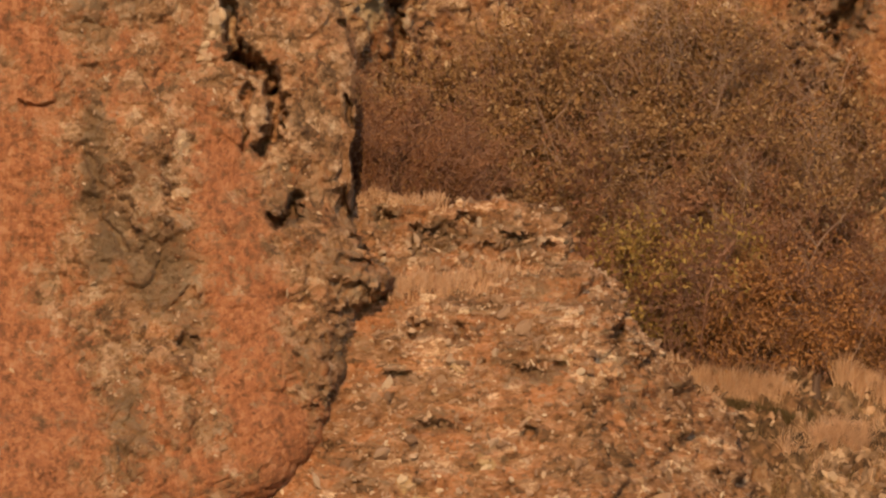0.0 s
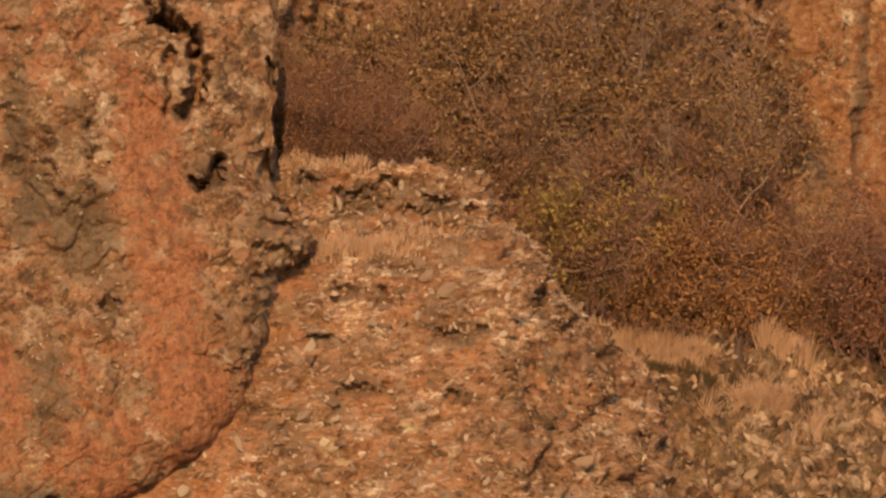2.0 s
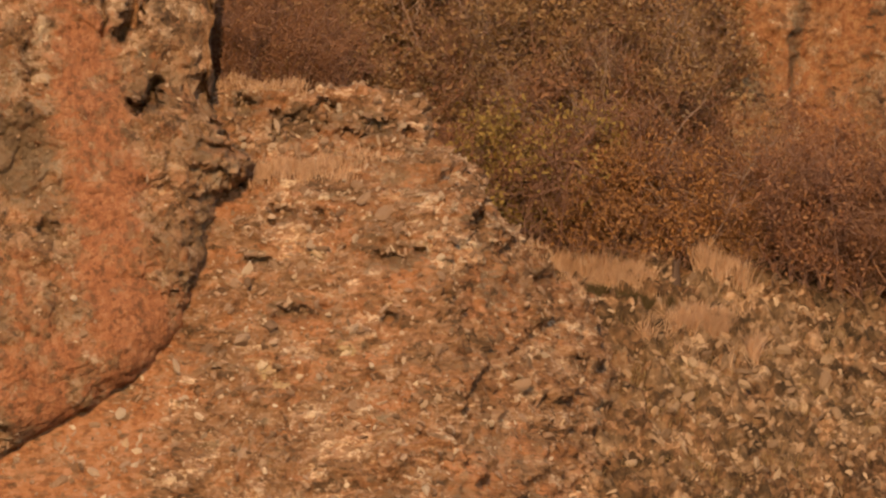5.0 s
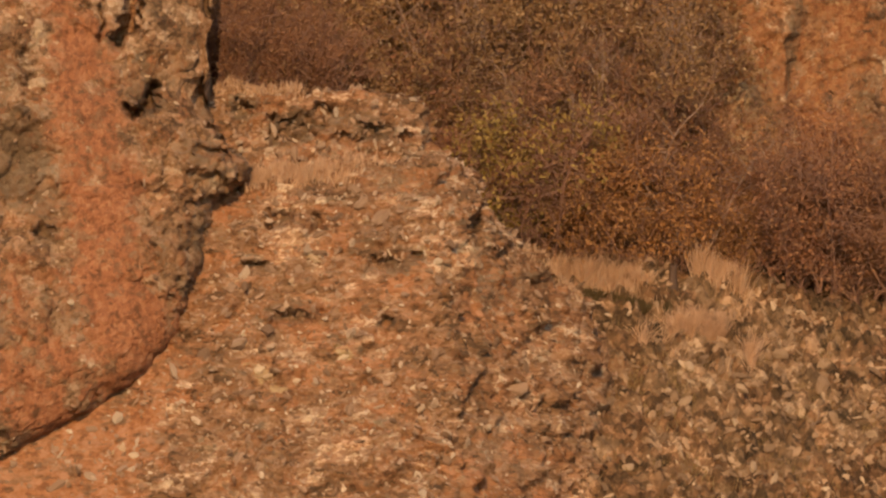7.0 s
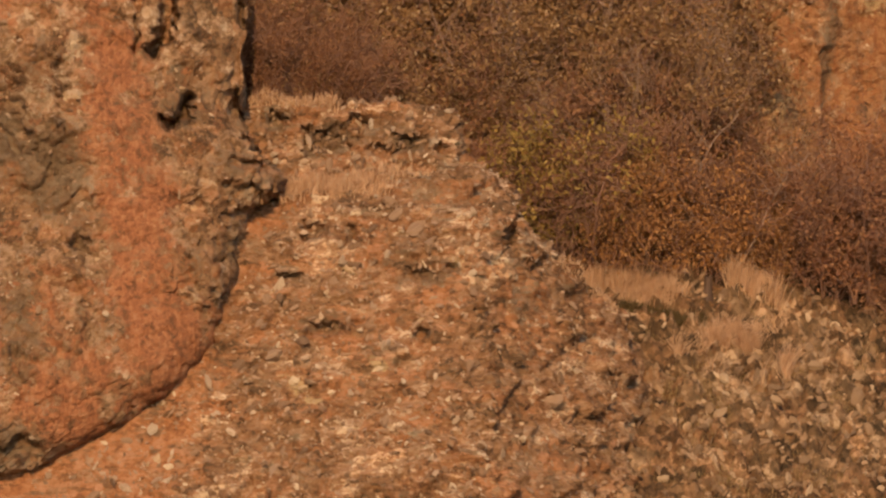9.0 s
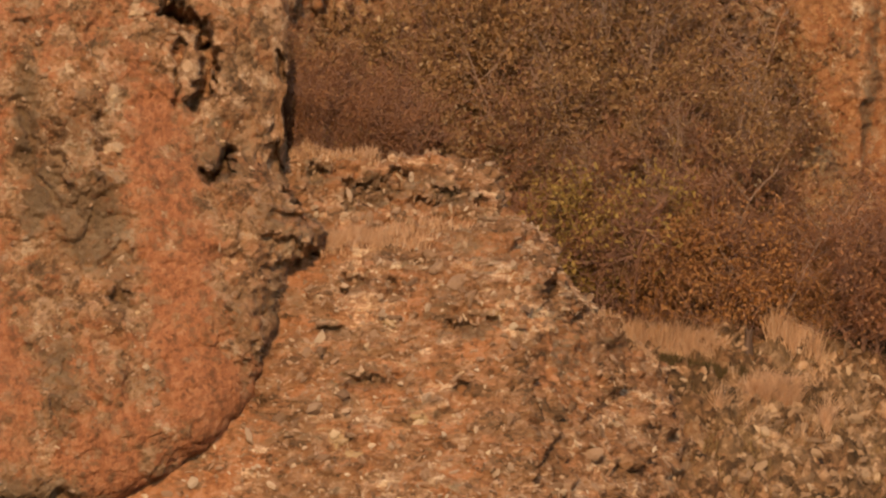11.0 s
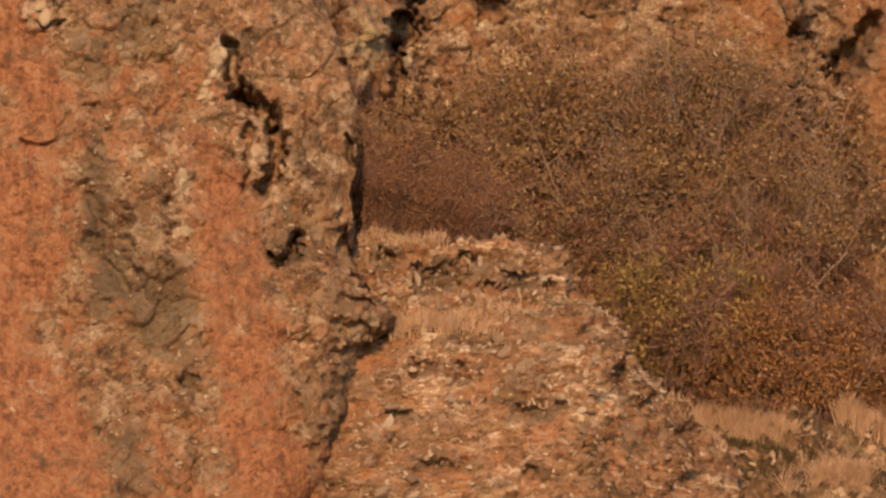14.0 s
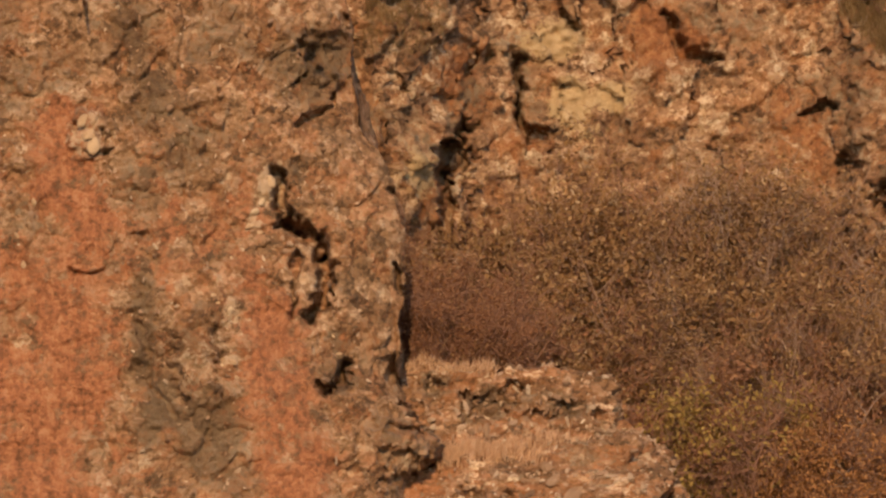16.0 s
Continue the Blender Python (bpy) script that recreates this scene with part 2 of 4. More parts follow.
# ---------------------------------------------------------------- mesh helpers
def mesh_from(name, verts, faces, material, attrs=None, flat=False):
    """A mesh from arrays of corners and of faces that all have the same number of sides."""
    verts, faces = np.asarray(verts, dtype=np.float32), np.asarray(faces, dtype=np.int32)
    me = bpy.data.meshes.new(name)
    me.vertices.add(len(verts))
    me.vertices.foreach_set("co", verts.ravel())
    me.loops.add(faces.size)
    me.loops.foreach_set("vertex_index", faces.ravel())
    me.polygons.add(len(faces))
    me.polygons.foreach_set("loop_start", np.arange(0, faces.size, faces.shape[1], dtype=np.int32))
    me.polygons.foreach_set("use_smooth", np.full(len(faces), not flat))
    me.update(calc_edges=True)
    for key, values in (attrs or {}).items():
        me.attributes.new(key, "FLOAT", "POINT").data.foreach_set("value", np.asarray(values, dtype=np.float32).ravel())
    me.materials.append(material)
    return me


def under(ob, parent):
    ob.parent = parent
    return ob


def part(name, me, parent, label="", kind=""):
    return tagged(under(new(name, me), parent), label, "", "", kind)


def thing(name, label, category, kind="", group="", at=(0, 0, 0)):
    ob = new(name)
    ob.location = at
    return tagged(ob, label, category, group, kind)


def sheet_mesh(name, p, material, attrs=None):
    r, c = p.shape[:2]
    i = np.arange(r * c).reshape(r, c)
    faces = np.stack([i[:-1, :-1], i[:-1, 1:], i[1:, 1:], i[1:, :-1]], -1).reshape(-1, 4)
    return mesh_from(name, p.reshape(-1, 3), faces, material, attrs)


def roughen(p, amount, seed, lumps=1.0, swell=0.22):
    """Weathered relief along the surface's normal; amount is an array from 0 (smooth) to 1."""
    n = grid_normals(p)
    big = fbm(p, 0.55, 3, seed) * swell
    c1, t1, f1 = cells(p + 0.16 * fbm(p, 2.0, 3, seed + 5)[..., None], 2.4, seed + 11)
    c2, t2, f2 = cells(p + 0.06 * fbm(p, 6.0, 2, seed + 6)[..., None], 6.0, seed + 21)
    c3, t3, f3 = cells(p + 0.02 * fbm(p, 12.0, 2, seed + 7)[..., None], 14.0, seed + 41)
    mid = (t1 - 0.5) * 0.15 + f1 * 0.20
    small = (t2 - 0.45) * 0.085 + f2 * 0.10 + (t3 - 0.5) * 0.035 + f3 * 0.04
    fine = fbm(p, 13.0, 3, seed + 31, 0.6) * 0.032
    d = big + amount * lumps * (mid + small) + (0.25 + 0.75 * amount) * fine
    return p + n * d[..., None]


def capped(p, attrs, depth, rise, n=16):
    """Carries a face's top edge back into the hill."""
    s = np.linspace(0, 1, n + 1)[1:, None]
    top = np.repeat(p[-1][None], n, 0).copy()
    top[..., 1] += depth * s + 0 * top[..., 1]
    top[..., 2] += rise * s + 0.25 * fbm(top, 0.8, 3, 7) * s
    return np.concatenate([p, top]), {k: np.concatenate([v, np.repeat(v[-1][None], n, 0)]) for k, v in attrs.items()}


def icosphere():
    bm = bmesh.new()
    bmesh.ops.create_icosphere(bm, subdivisions=2, radius=1.0)
    bm.verts.ensure_lookup_table()
    v = np.array([x.co[:] for x in bm.verts])
    f = np.array([[x.index for x in fc.verts] for fc in bm.faces])
    bm.free()
    return v, f


BALL, BALL_FACES = icosphere()
STONES = []
for k in range(16):
    rng_ = np.random.default_rng(40 + k)
    v = BALL.copy()
    for _ in range(9):  # broken facets
        d = rng_.normal(size=3)
        d /= np.linalg.norm(d)
        h = v @ d
        v -= np.outer(np.maximum(h - rng_.uniform(0.45, 0.8), 0), d)
    v += 0.12 * (np.stack([value_noise(v * 2.3 + 9 * a + k, 3) for a in range(3)], -1) - 0.5)
    STONES.append(v * np.array((rng_.uniform(0.9, 1.6), rng_.uniform(0.55, 0.95), rng_.uniform(0.3, 0.65))))


def frames_for(normals, rng, tilt=0.35):
    """Turned frames whose third axis follows the normals."""
    n = normals + rng.normal(size=normals.shape) * tilt
    n /= np.linalg.norm(n, axis=1, keepdims=True)
    a = np.cross(n, rng.normal(size=n.shape))
    a /= np.linalg.norm(a, axis=1, keepdims=True)
    return np.stack([a, np.cross(n, a), n], -1)


def scatter_stones(parent, places, normals, sizes, material, seed, singles, one="cobble", many="pebbles", sink=0.25, label="", loose=False):
    """Stones bedded in a surface: the first ones as parts, the rest joined."""
    rng = np.random.default_rng(seed)
    fr = frames_for(normals, rng)
    kinds = rng.integers(0, len(STONES), len(places))
    order = np.argsort(-sizes)
    shared = [mesh_from(one, v, BALL_FACES, material, flat=True) for v in STONES]
    vs, fs, base = [], [], 0
    for rank, i in enumerate(order):
        at = places[i] + normals[i] * sizes[i] * (0.45 - sink) * 0.6
        if rank < singles:
            ob = new(one, shared[kinds[i]]) if loose else part(one, shared[kinds[i]], parent)
            if loose:
                tagged(ob, "grey-brown lichened stone lying on the slope", "stone", "stones on the slope")
            m = Matrix(fr[i].tolist()).to_4x4() @ Matrix.Diagonal((sizes[i],) * 3).to_4x4()
            m.translation = Vector(at.tolist())
            ob.matrix_basis = m
        else:
            vs.append(STONES[kinds[i]] * sizes[i] @ fr[i].T + at)
            fs.append(BALL_FACES + base)
            base += len(BALL)
    if vs:
        part(many, mesh_from(many, np.concatenate(vs), np.concatenate(fs), material, flat=True), parent, label, "stuff")


def pick(p, keep, count, rng):
    """Random places on a sheet where keep is high, with the normals there."""
    n = grid_normals(p).reshape(-1, 3)
    w = keep.ravel().astype(float)
    i = rng.choice(len(w), count, p=w / w.sum())
    return p.reshape(-1, 3)[i] + rng.normal(size=(count, 3)) * 0.008, n[i]


# ---------------------------------------------------------------- the buttress
EDGE = [(19.39, -2.72), (18.47, -2.34), (17.62, -1.92), (16.93, -1.84), (16.16, -1.68), (15.39, -1.42), (14.62, -1.28), (14.08, -1.22), (13.55, -1.11), (12.78, -1.05), (12.16, -0.86), (11.7, -0.72), (11.45, -0.71), (11.15, -1.11), (10.78, -1.25), (10.39, -1.35), (9.92, -1.66), (9.47, -1.84), (9.01, -2.15), (8.62, -2.74), (8.16, -3.38), (7.76, -4.15), (7.55, -5.11), (7.16, -6.8), (6.32, -8.34)]
z_rows = np.linspace(6.57, 19.35, 560)
across = np.linspace(0, 1, 360)
back = np.linspace(0, 1, 50)[1:]
Zg = np.repeat(z_rows[:, None], 360, 1)
jag = 0.05 * fbm(np.stack([z_rows * 0, z_rows * 0, z_rows], -1), 2.5, 4, 3)
edge_x = curve(EDGE, z_rows) + jag - 0.62 * smooth(12.01, 12.85, z_rows)
left_x = -9.0
Xg = left_x + (edge_x[:, None] - left_x) * across[None, :]
lean = np.where(z_rows < 11.4, 0.95 - 0.45 * (11.4 - z_rows), 0.95 + 0.13 * (z_rows - 11.4))
inset = edge_x[:, None] - Xg
Yg = lean[:, None] - 0.9 * (1 - np.exp(-inset / 1.6)) + 0.55 * (1 - smooth(12.01, 12.85, z_rows)[:, None]) * (1 - 0.5 * smooth(11.09, 10.4, z_rows)[:, None]) * (1 - np.sqrt(1 - np.clip((0.42 - inset) / 0.42, 0, 1) ** 2))
Yg = Yg + 2.5 * np.clip(left_x + 1.2 - Xg, 0, None)
high = smooth(12.01, 12.85, z_rows)[:, None]
flank, deep_ = np.clip(back / 0.6, 0, 1)[None, :], np.clip((back - 0.6) / 0.4, 0, 1)[None, :]
Xb = edge_x[:, None] - 0.35 * back[None, :] ** 0.7 * (1 - high) + (0.58 * flank - 0.6 * deep_) * high
Yb = Yg[:, -1:] + 4.5 * back[None, :] ** 1.4 * (1 - high) + (0.35 * flank ** 1.3 + 3.8 * deep_) * high
p = np.stack([np.concatenate([Xg, Xb], 1), np.concatenate([Yg, Yb], 1), np.concatenate([Zg, np.repeat(z_rows[:, None], 49, 1)], 1)], -1)
x, z = p[..., 0], p[..., 2]
wob = 0.22 * fbm(p, 1.7, 4, 71)
bare = patches(x, z, [(-6.46, 11.09, 1.15, 3.21), (-5.69, 13.08, 0.73, 1.99), (-5.54, 9.56, 0.99, 2.14), (-2.98, 12.08, 0.54, 1.61), (-2.71, 10.63, 0.57, 1.84), (-2.4, 9.41, 0.54, 1.15), (-3.7, 8.64, 0.92, 0.92, 0.8), (-3.4, 13.61, 0.38, 0.69, 0.75), (-3.32, 14.92, 0.34, 0.61, 0.55), (-5.85, 15.45, 0.46, 1.15, 0.9), (-4.09, 9.56, 0.46, 0.92, 0.7), (-4.39, 11.78, 0.19, 0.46, 0.8), (-5.6, 14.7, 0.55, 0.62, 1.0), (-6.9, 13.6, 0.5, 1.2, 0.8), (-4.7, 14.5, 0.75, 0.9, 0.6), (-3.75, 14.3, 0.4, 0.7, 0.5)], wob)
# dark olive bands, with shade painted into the upper and lowest recesses
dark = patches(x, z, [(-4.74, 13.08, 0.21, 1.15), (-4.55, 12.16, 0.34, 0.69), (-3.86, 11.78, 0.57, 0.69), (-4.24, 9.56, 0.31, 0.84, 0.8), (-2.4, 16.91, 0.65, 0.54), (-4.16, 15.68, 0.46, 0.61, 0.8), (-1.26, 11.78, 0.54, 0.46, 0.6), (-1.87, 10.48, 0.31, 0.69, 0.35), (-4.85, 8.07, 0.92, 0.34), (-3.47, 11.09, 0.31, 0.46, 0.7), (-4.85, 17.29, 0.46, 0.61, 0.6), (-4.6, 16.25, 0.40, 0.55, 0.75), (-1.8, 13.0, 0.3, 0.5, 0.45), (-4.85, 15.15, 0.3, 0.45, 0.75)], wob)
gold = patches(x, z, [(-4.05, 12.85, 0.57, 0.46, 0.55), (-3.55, 13.46, 0.15, 0.19), (-3.55, 12.73, 0.19, 0.11), (-3.05, 15.15, 0.21, 0.34), (-3.24, 14.65, 0.15, 0.15), (-5.54, 15.83, 0.31, 0.34, 0.9)], wob + 0.35 * fbm(p, 8.0, 3, 75))
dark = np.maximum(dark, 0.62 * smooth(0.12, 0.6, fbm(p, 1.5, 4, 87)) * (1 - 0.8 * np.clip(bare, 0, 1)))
bare = bare * (1 - 0.9 * np.clip(dark, 0, 1))
rug = np.clip(1.0 - 0.8 * bare, 0.26, 1)
bare = 0.16 + 0.80 * bare * (1 + 0.5 * fbm(p, 2.2, 3, 76))
rug[:, 380:] *= 0.3
rug *= 1 - 0.35 * smooth(-2.56, -2.17, x) * smooth(12.31, 12.77, z)
p = roughen(p, rug, 100, 0.62)
# clefts and hollows
wide = 1 + 0.45 * fbm(p, 3.5, 3, 90) + 0.6 * fbm(p, 8.0, 3, 94)
wx, wz = x + 0.07 * fbm(p, 5.0, 3, 95), z + 0.07 * fbm(p, 5.0, 3, 96)
for pts, w, deep in (
    ([(-2.92, 15.3), (-2.88, 14.65), (-2.69, 14.47)], 0.09, 0.55), ([(-2.79, 14.61), (-2.4, 14.42), (-2.34, 14.23)], 0.13, 0.6),
    ([(-2.29, 14.11), (-2.27, 13.73), (-2.44, 13.39)], 0.11, 0.6), ([(-2.67, 14.23), (-2.75, 13.35)], 0.04, 0.25),
    ([(-2.29, 12.38), (-2.02, 12.54), (-1.98, 12.7)], 0.11, 0.5), ([(-3.51, 10.69), (-3.32, 10.78)], 0.12, 0.22),
    ([(-1.41, 15.07), (-1.32, 14.61)], 0.045, 0.3), ([(-1.38, 14.06), (-1.27, 13.73)], 0.05, 0.3),
    ([(-1.6, 10.48), (-1.41, 10.78)], 0.03, 0.15), ([(-0.99, 12.39), (-0.95, 12.08)], 0.08, 0.35),
    ([(-2.4, 16.98), (-2.02, 16.91), (-1.87, 17.14)], 0.3, 0.35), ([(-2.63, 16.06), (-2.17, 16.29), (-1.94, 16.68)], 0.06, 0.25),
    ([(-4.85, 13.37), (-4.68, 12.85), (-4.62, 12.39), (-4.35, 12.01)], 0.08, 0.12), ([(-4.89, 14.46), (-4.66, 14.47)], 0.06, 0.12),
    ([(-5.46, 15.6), (-5.23, 15.59)], 0.05, 0.2), ([(-1.41, 11.89), (-0.91, 11.78)], 0.07, 0.2),
    ([(-5.69, 13.96), (-5.31, 14.0)], 0.05, 0.12), ([(-4.93, 12.2), (-4.85, 12.01)], 0.05, 0.1), ([(-5.01, 7.91), (-4.16, 8.03)], 0.14, 0.18)):
    p[..., 1] += deep * smooth(w * 1.3, w * 0.35, off_line(wx, wz, pts) / np.clip(wide, 0.3, 2))
# ribs standing proud
for pts, w, out in (([(-0.95, 11.55), (-1.41, 11.78)], 0.25, 0.22), ([(-4.09, 13.08), (-4.01, 12.47)], 0.4, 0.18), ([(-1.71, 11.09), (-1.87, 10.02)], 0.22, 0.15), ([(-5.54, 15.99), (-5.46, 15.76)], 0.25, 0.2)):
    p[..., 1] -= out * smooth(w * 1.2, w * 0.4, off_line(x, z, pts) / wide)
buttress = thing("rock_buttress", "tall orange and grey weathered rock buttress with lichen", "rock")
whole, marks = capped(p, {"bare": bare, "dark": dark, "gold": gold}, 7.0, 2.5)
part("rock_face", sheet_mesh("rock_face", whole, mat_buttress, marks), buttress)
rng = np.random.default_rng(5)
keep = (rug > 0.6) * (x > -8) * (np.arange(409)[None, :] < 355)
at, nn = pick(p, keep, 1800, rng)
scatter_stones(buttress, at, nn, 0.012 + 0.018 * rng.lognormal(0, 0.55, 1800), mat_cobble, 6, 250, sink=0.45)


def pale_stones(parent, p, spots, seed):
    """Larger pale stones that stand out of a rock face: (x, z, half width)."""
    flat = p.reshape(-1, 3)
    nrm = grid_normals(p).reshape(-1, 3)
    rng = np.random.default_rng(seed)
    shared = [mesh_from("pale_stone", v * np.array((1, 1, 0.8)), BALL_FACES, mat_pale) for v in STONES]
    for sx, sz, r in spots:
        i = int(np.argmin((flat[:, 0] - sx) ** 2 + (flat[:, 2] - sz) ** 2 + 0.02 * (flat[:, 1] > 2.6)))
        m = Matrix(frames_for(nrm[i:i + 1], rng, 0.2)[0].tolist()).to_4x4() @ Matrix.Diagonal((r, r, r, 1))
        m.translation = Vector((flat[i] + nrm[i] * 0.01).tolist())
        part("pale_stone", shared[int(rng.integers(0, len(shared)))], parent, "pale cream stone").matrix_basis = m


pale_stones(buttress, p, [(-3.57, 13.43, 0.07), (-3.73, 13.54, 0.05), (-3.67, 12.7, 0.07), (-3.51, 12.74, 0.06), (-3.78, 13.65, 0.04), (-3.46, 12.53, 0.04), (-3.61, 13.19, 0.03), (-3.03, 15.21, 0.1), (-3.24, 14.78, 0.08), (-2.95, 15.31, 0.08), (-3.15, 14.92, 0.06), (-3.31, 14.61, 0.08), (-3.18, 14.52, 0.05), (-3.11, 9.79, 0.07), (-3.21, 10.52, 0.05), (-5.81, 10.36, 0.05), (-5.48, 15.85, 0.12), (-5.43, 15.7, 0.14), (-5.58, 16.03, 0.09), (-6.38, 14.07, 0.06), (-6.46, 14.46, 0.06), (-6.23, 14.92, 0.06), (-2.1, 12.85, 0.05), (-2.17, 13.08, 0.05), (-3.55, 14.15, 0.04), (-2.02, 11.7, 0.04)], 81)

# ---------------------------------------------------------------- the rounded conglomerate outcrop
TOP = [(-11.47, 10.46), (-3.74, 10.77), (-1.73, 11.17), (-0.73, 11.39), (-0.34, 11.44), (0.28, 11.53), (0.9, 11.59), (1.36, 11.65), (1.82, 11.73), (2.13, 11.64), (2.31, 11.42), (2.6, 11.05), (3.04, 10.58), (3.58, 10.14), (3.98, 9.76), (4.14, 9.35), (4.33, 8.75), (4.56, 8.0), (4.74, 7.4), (4.98, 6.5), (5.3, 5.36)]


def outcrop(points, y_top, x0, x1, cols, down, rows_, slope, shelf, shelf_drop, curve_from, curve_by, rows_back=60):
    """A rock mass: a front that leans back below its skyline and a top that runs away behind it."""
    xs = np.linspace(x0, x1, cols)
    top = curve(points, xs)
    s = np.linspace(down, 0, rows_)
    xf = np.repeat(xs[None, :], rows_, 0)
    zf = top[None, :] - s[:, None]
    yt = y_top + curve_by * np.clip(xs - curve_from, 0, None) ** 1.4
    round_ = 0.35 * np.exp(-s / 0.35)
    yf = yt[None, :] - slope * s[:, None] + round_[:, None]
    b = np.linspace(0, 1, rows_back + 1)[1:] ** 1.3
    xb = np.repeat(xs[None, :], rows_back, 0)
    yb = yt[None, :] + 0.35 + shelf * b[:, None]
    zb = top[None, :] - shelf_drop(xs)[None, :] * b[:, None] * shelf
    return np.stack([np.concatenate([xf, xb]), np.concatenate([yf, yb]), np.concatenate([zf, zb])], -1)


p = outcrop(TOP, 1.2, -9.0, 4.94, 520, 5.4, 270, 0.55, 1.5, lambda v: 0.05 + 0.8 * smooth(1.2, 2.6, v), 1.6, 0.36)
x, z = p[..., 0], p[..., 2]
wob = 0.3 * fbm(p, 1.9, 4, 72)
bare = patches(x, z, [(-1.1, 11.01, 0.38, 0.31, 0.9), (-0.95, 10.32, 0.54, 0.23, 0.6), (-2.94, 8.1, 1.38, 0.69, 1), (-4.09, 7.26, 1.99, 0.54, 1), (-1.87, 8.79, 0.46, 0.54, 0.8), (2.57, 9.86, 0.46, 0.31, 0.6), (1.5, 10.09, 0.46, 0.31, 0.7), (0.51, 9.41, 1.53, 1.53, 0.35), (2.72, 7.65, 0.61, 0.38, 0.6)], wob)
# most of these ovals paint shade into the hollows carved after roughening
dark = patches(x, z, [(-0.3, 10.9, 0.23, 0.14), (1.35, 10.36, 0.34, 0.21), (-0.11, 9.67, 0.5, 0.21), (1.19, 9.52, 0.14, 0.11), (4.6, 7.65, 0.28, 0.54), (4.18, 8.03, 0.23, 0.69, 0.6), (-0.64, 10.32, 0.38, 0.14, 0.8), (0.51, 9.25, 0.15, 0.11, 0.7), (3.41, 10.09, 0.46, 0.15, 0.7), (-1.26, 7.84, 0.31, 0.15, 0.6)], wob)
gold = patches(x, z, [(0.18, 10.39, 0.11, 0.09), (0.58, 9.08, 0.15, 0.12), (-0.55, 8.87, 0.2, 0.12), (4.37, 7.84, 0.18, 0.17), (-0.3, 8.64, 0.14, 0.08), (1.65, 10.48, 0.11, 0.08)], wob * 0.6 + 0.35 * fbm(p, 8.0, 3, 75))
rug = 0.8 - 0.55 * bare
bare = 0.02 + 0.8 * bare + 0.36 * smooth(0.2, 0.8, fbm(p, 1.7, 3, 84))
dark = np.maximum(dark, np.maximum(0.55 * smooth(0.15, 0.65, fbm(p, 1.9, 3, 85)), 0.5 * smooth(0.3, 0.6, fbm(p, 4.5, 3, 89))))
p = roughen(p, rug, 200, 1.0, 0.07)
wide = np.clip(1 + 0.6 * fbm(p, 4.0, 3, 91) + 0.6 * fbm(p, 9.0, 3, 98), 0.35, 2.2)
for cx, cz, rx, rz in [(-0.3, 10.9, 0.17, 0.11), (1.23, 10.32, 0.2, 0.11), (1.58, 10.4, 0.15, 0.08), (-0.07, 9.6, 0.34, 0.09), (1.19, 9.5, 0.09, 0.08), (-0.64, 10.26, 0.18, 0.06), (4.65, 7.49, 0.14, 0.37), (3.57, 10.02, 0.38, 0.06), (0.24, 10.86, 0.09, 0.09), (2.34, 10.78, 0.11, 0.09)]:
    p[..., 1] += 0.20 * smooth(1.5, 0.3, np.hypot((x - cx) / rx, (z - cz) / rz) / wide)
dome = thing("rock_outcrop", "rounded brown conglomerate outcrop studded with pale stones", "rock")
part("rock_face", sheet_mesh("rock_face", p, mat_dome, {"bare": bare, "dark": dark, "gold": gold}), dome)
rng = np.random.default_rng(8)
keep = (x > -4.2) * (z > 6.4) * (1.0 - 0.75 * bare) * (0.45 + 0.55 * (fbm(p, 1.4, 3, 77) > -0.1)) * (np.arange(p.shape[0])[:, None] < 285)
shelf_rows = np.arange(p.shape[0])[:, None]
shelf_at, _ = pick(p, (shelf_rows > 259) * (shelf_rows < 315) * (x > -0.73) * (x < 1.36) * np.clip(fbm(p, 3.4, 2, 83) + 0.3, 0, 1) ** 1.5 * np.clip((1.36 - x) * 0.8, 0, 1), 4200, rng)
flank_at, _ = pick(p, (shelf_rows > 262) * (shelf_rows < 282) * (x > 3.1) * (x < 3.9), 900, rng)
at, nn = pick(p, keep, 5200, rng)
pale_stones(dome, p, [(0.18, 10.39, 0.08), (0.58, 9.07, 0.11), (-0.55, 8.87, 0.11), (-0.43, 8.79, 0.08), (4.35, 7.88, 0.13), (0.26, 10.32, 0.05), (1.16, 9.71, 0.07), (1.81, 10.69, 0.05), (3.11, 8.72, 0.07), (0.35, 8.03, 0.06), (3.53, 8.03, 0.07), (-0.72, 8.14, 0.06), (-2.4, 7.84, 0.09), (-2.25, 7.72, 0.08), (-2.52, 7.76, 0.06), (2.23, 9.25, 0.05), (1.54, 8.64, 0.06), (-0.11, 10.09, 0.06)], 82)
scatter_stones(dome, at, nn, 0.012 + 0.021 * rng.lognormal(0, 0.6, 5200), mat_cobble, 9, 300, sink=0.35)

# ---------------------------------------------------------------- the ledge above the shelf
LEDGE = [(-3.78, 12.87), (-1.75, 12.79), (-1.12, 12.71), (-0.66, 12.66), (-0.19, 12.6), (0.75, 12.57), (1.37, 12.60), (1.62, 12.56), (1.70, 12.42), (1.73, 12.15), (1.9, 11.93), (2.2, 11.64), (2.36, 11.38), (2.6, 10.98), (3.09, 10.13), (3.56, 9.51)]
p = outcrop(LEDGE, 2.4, -3.2, 3.09, 300, 1.9, 110, 0.2, 1.6, lambda v: 0.1 + 0.7 * smooth(1.0, 2.4, v), 1.4, 0.25, 50)
x, z = p[..., 0], p[..., 2]
wob = 0.3 * fbm(p, 1.9, 4, 73)
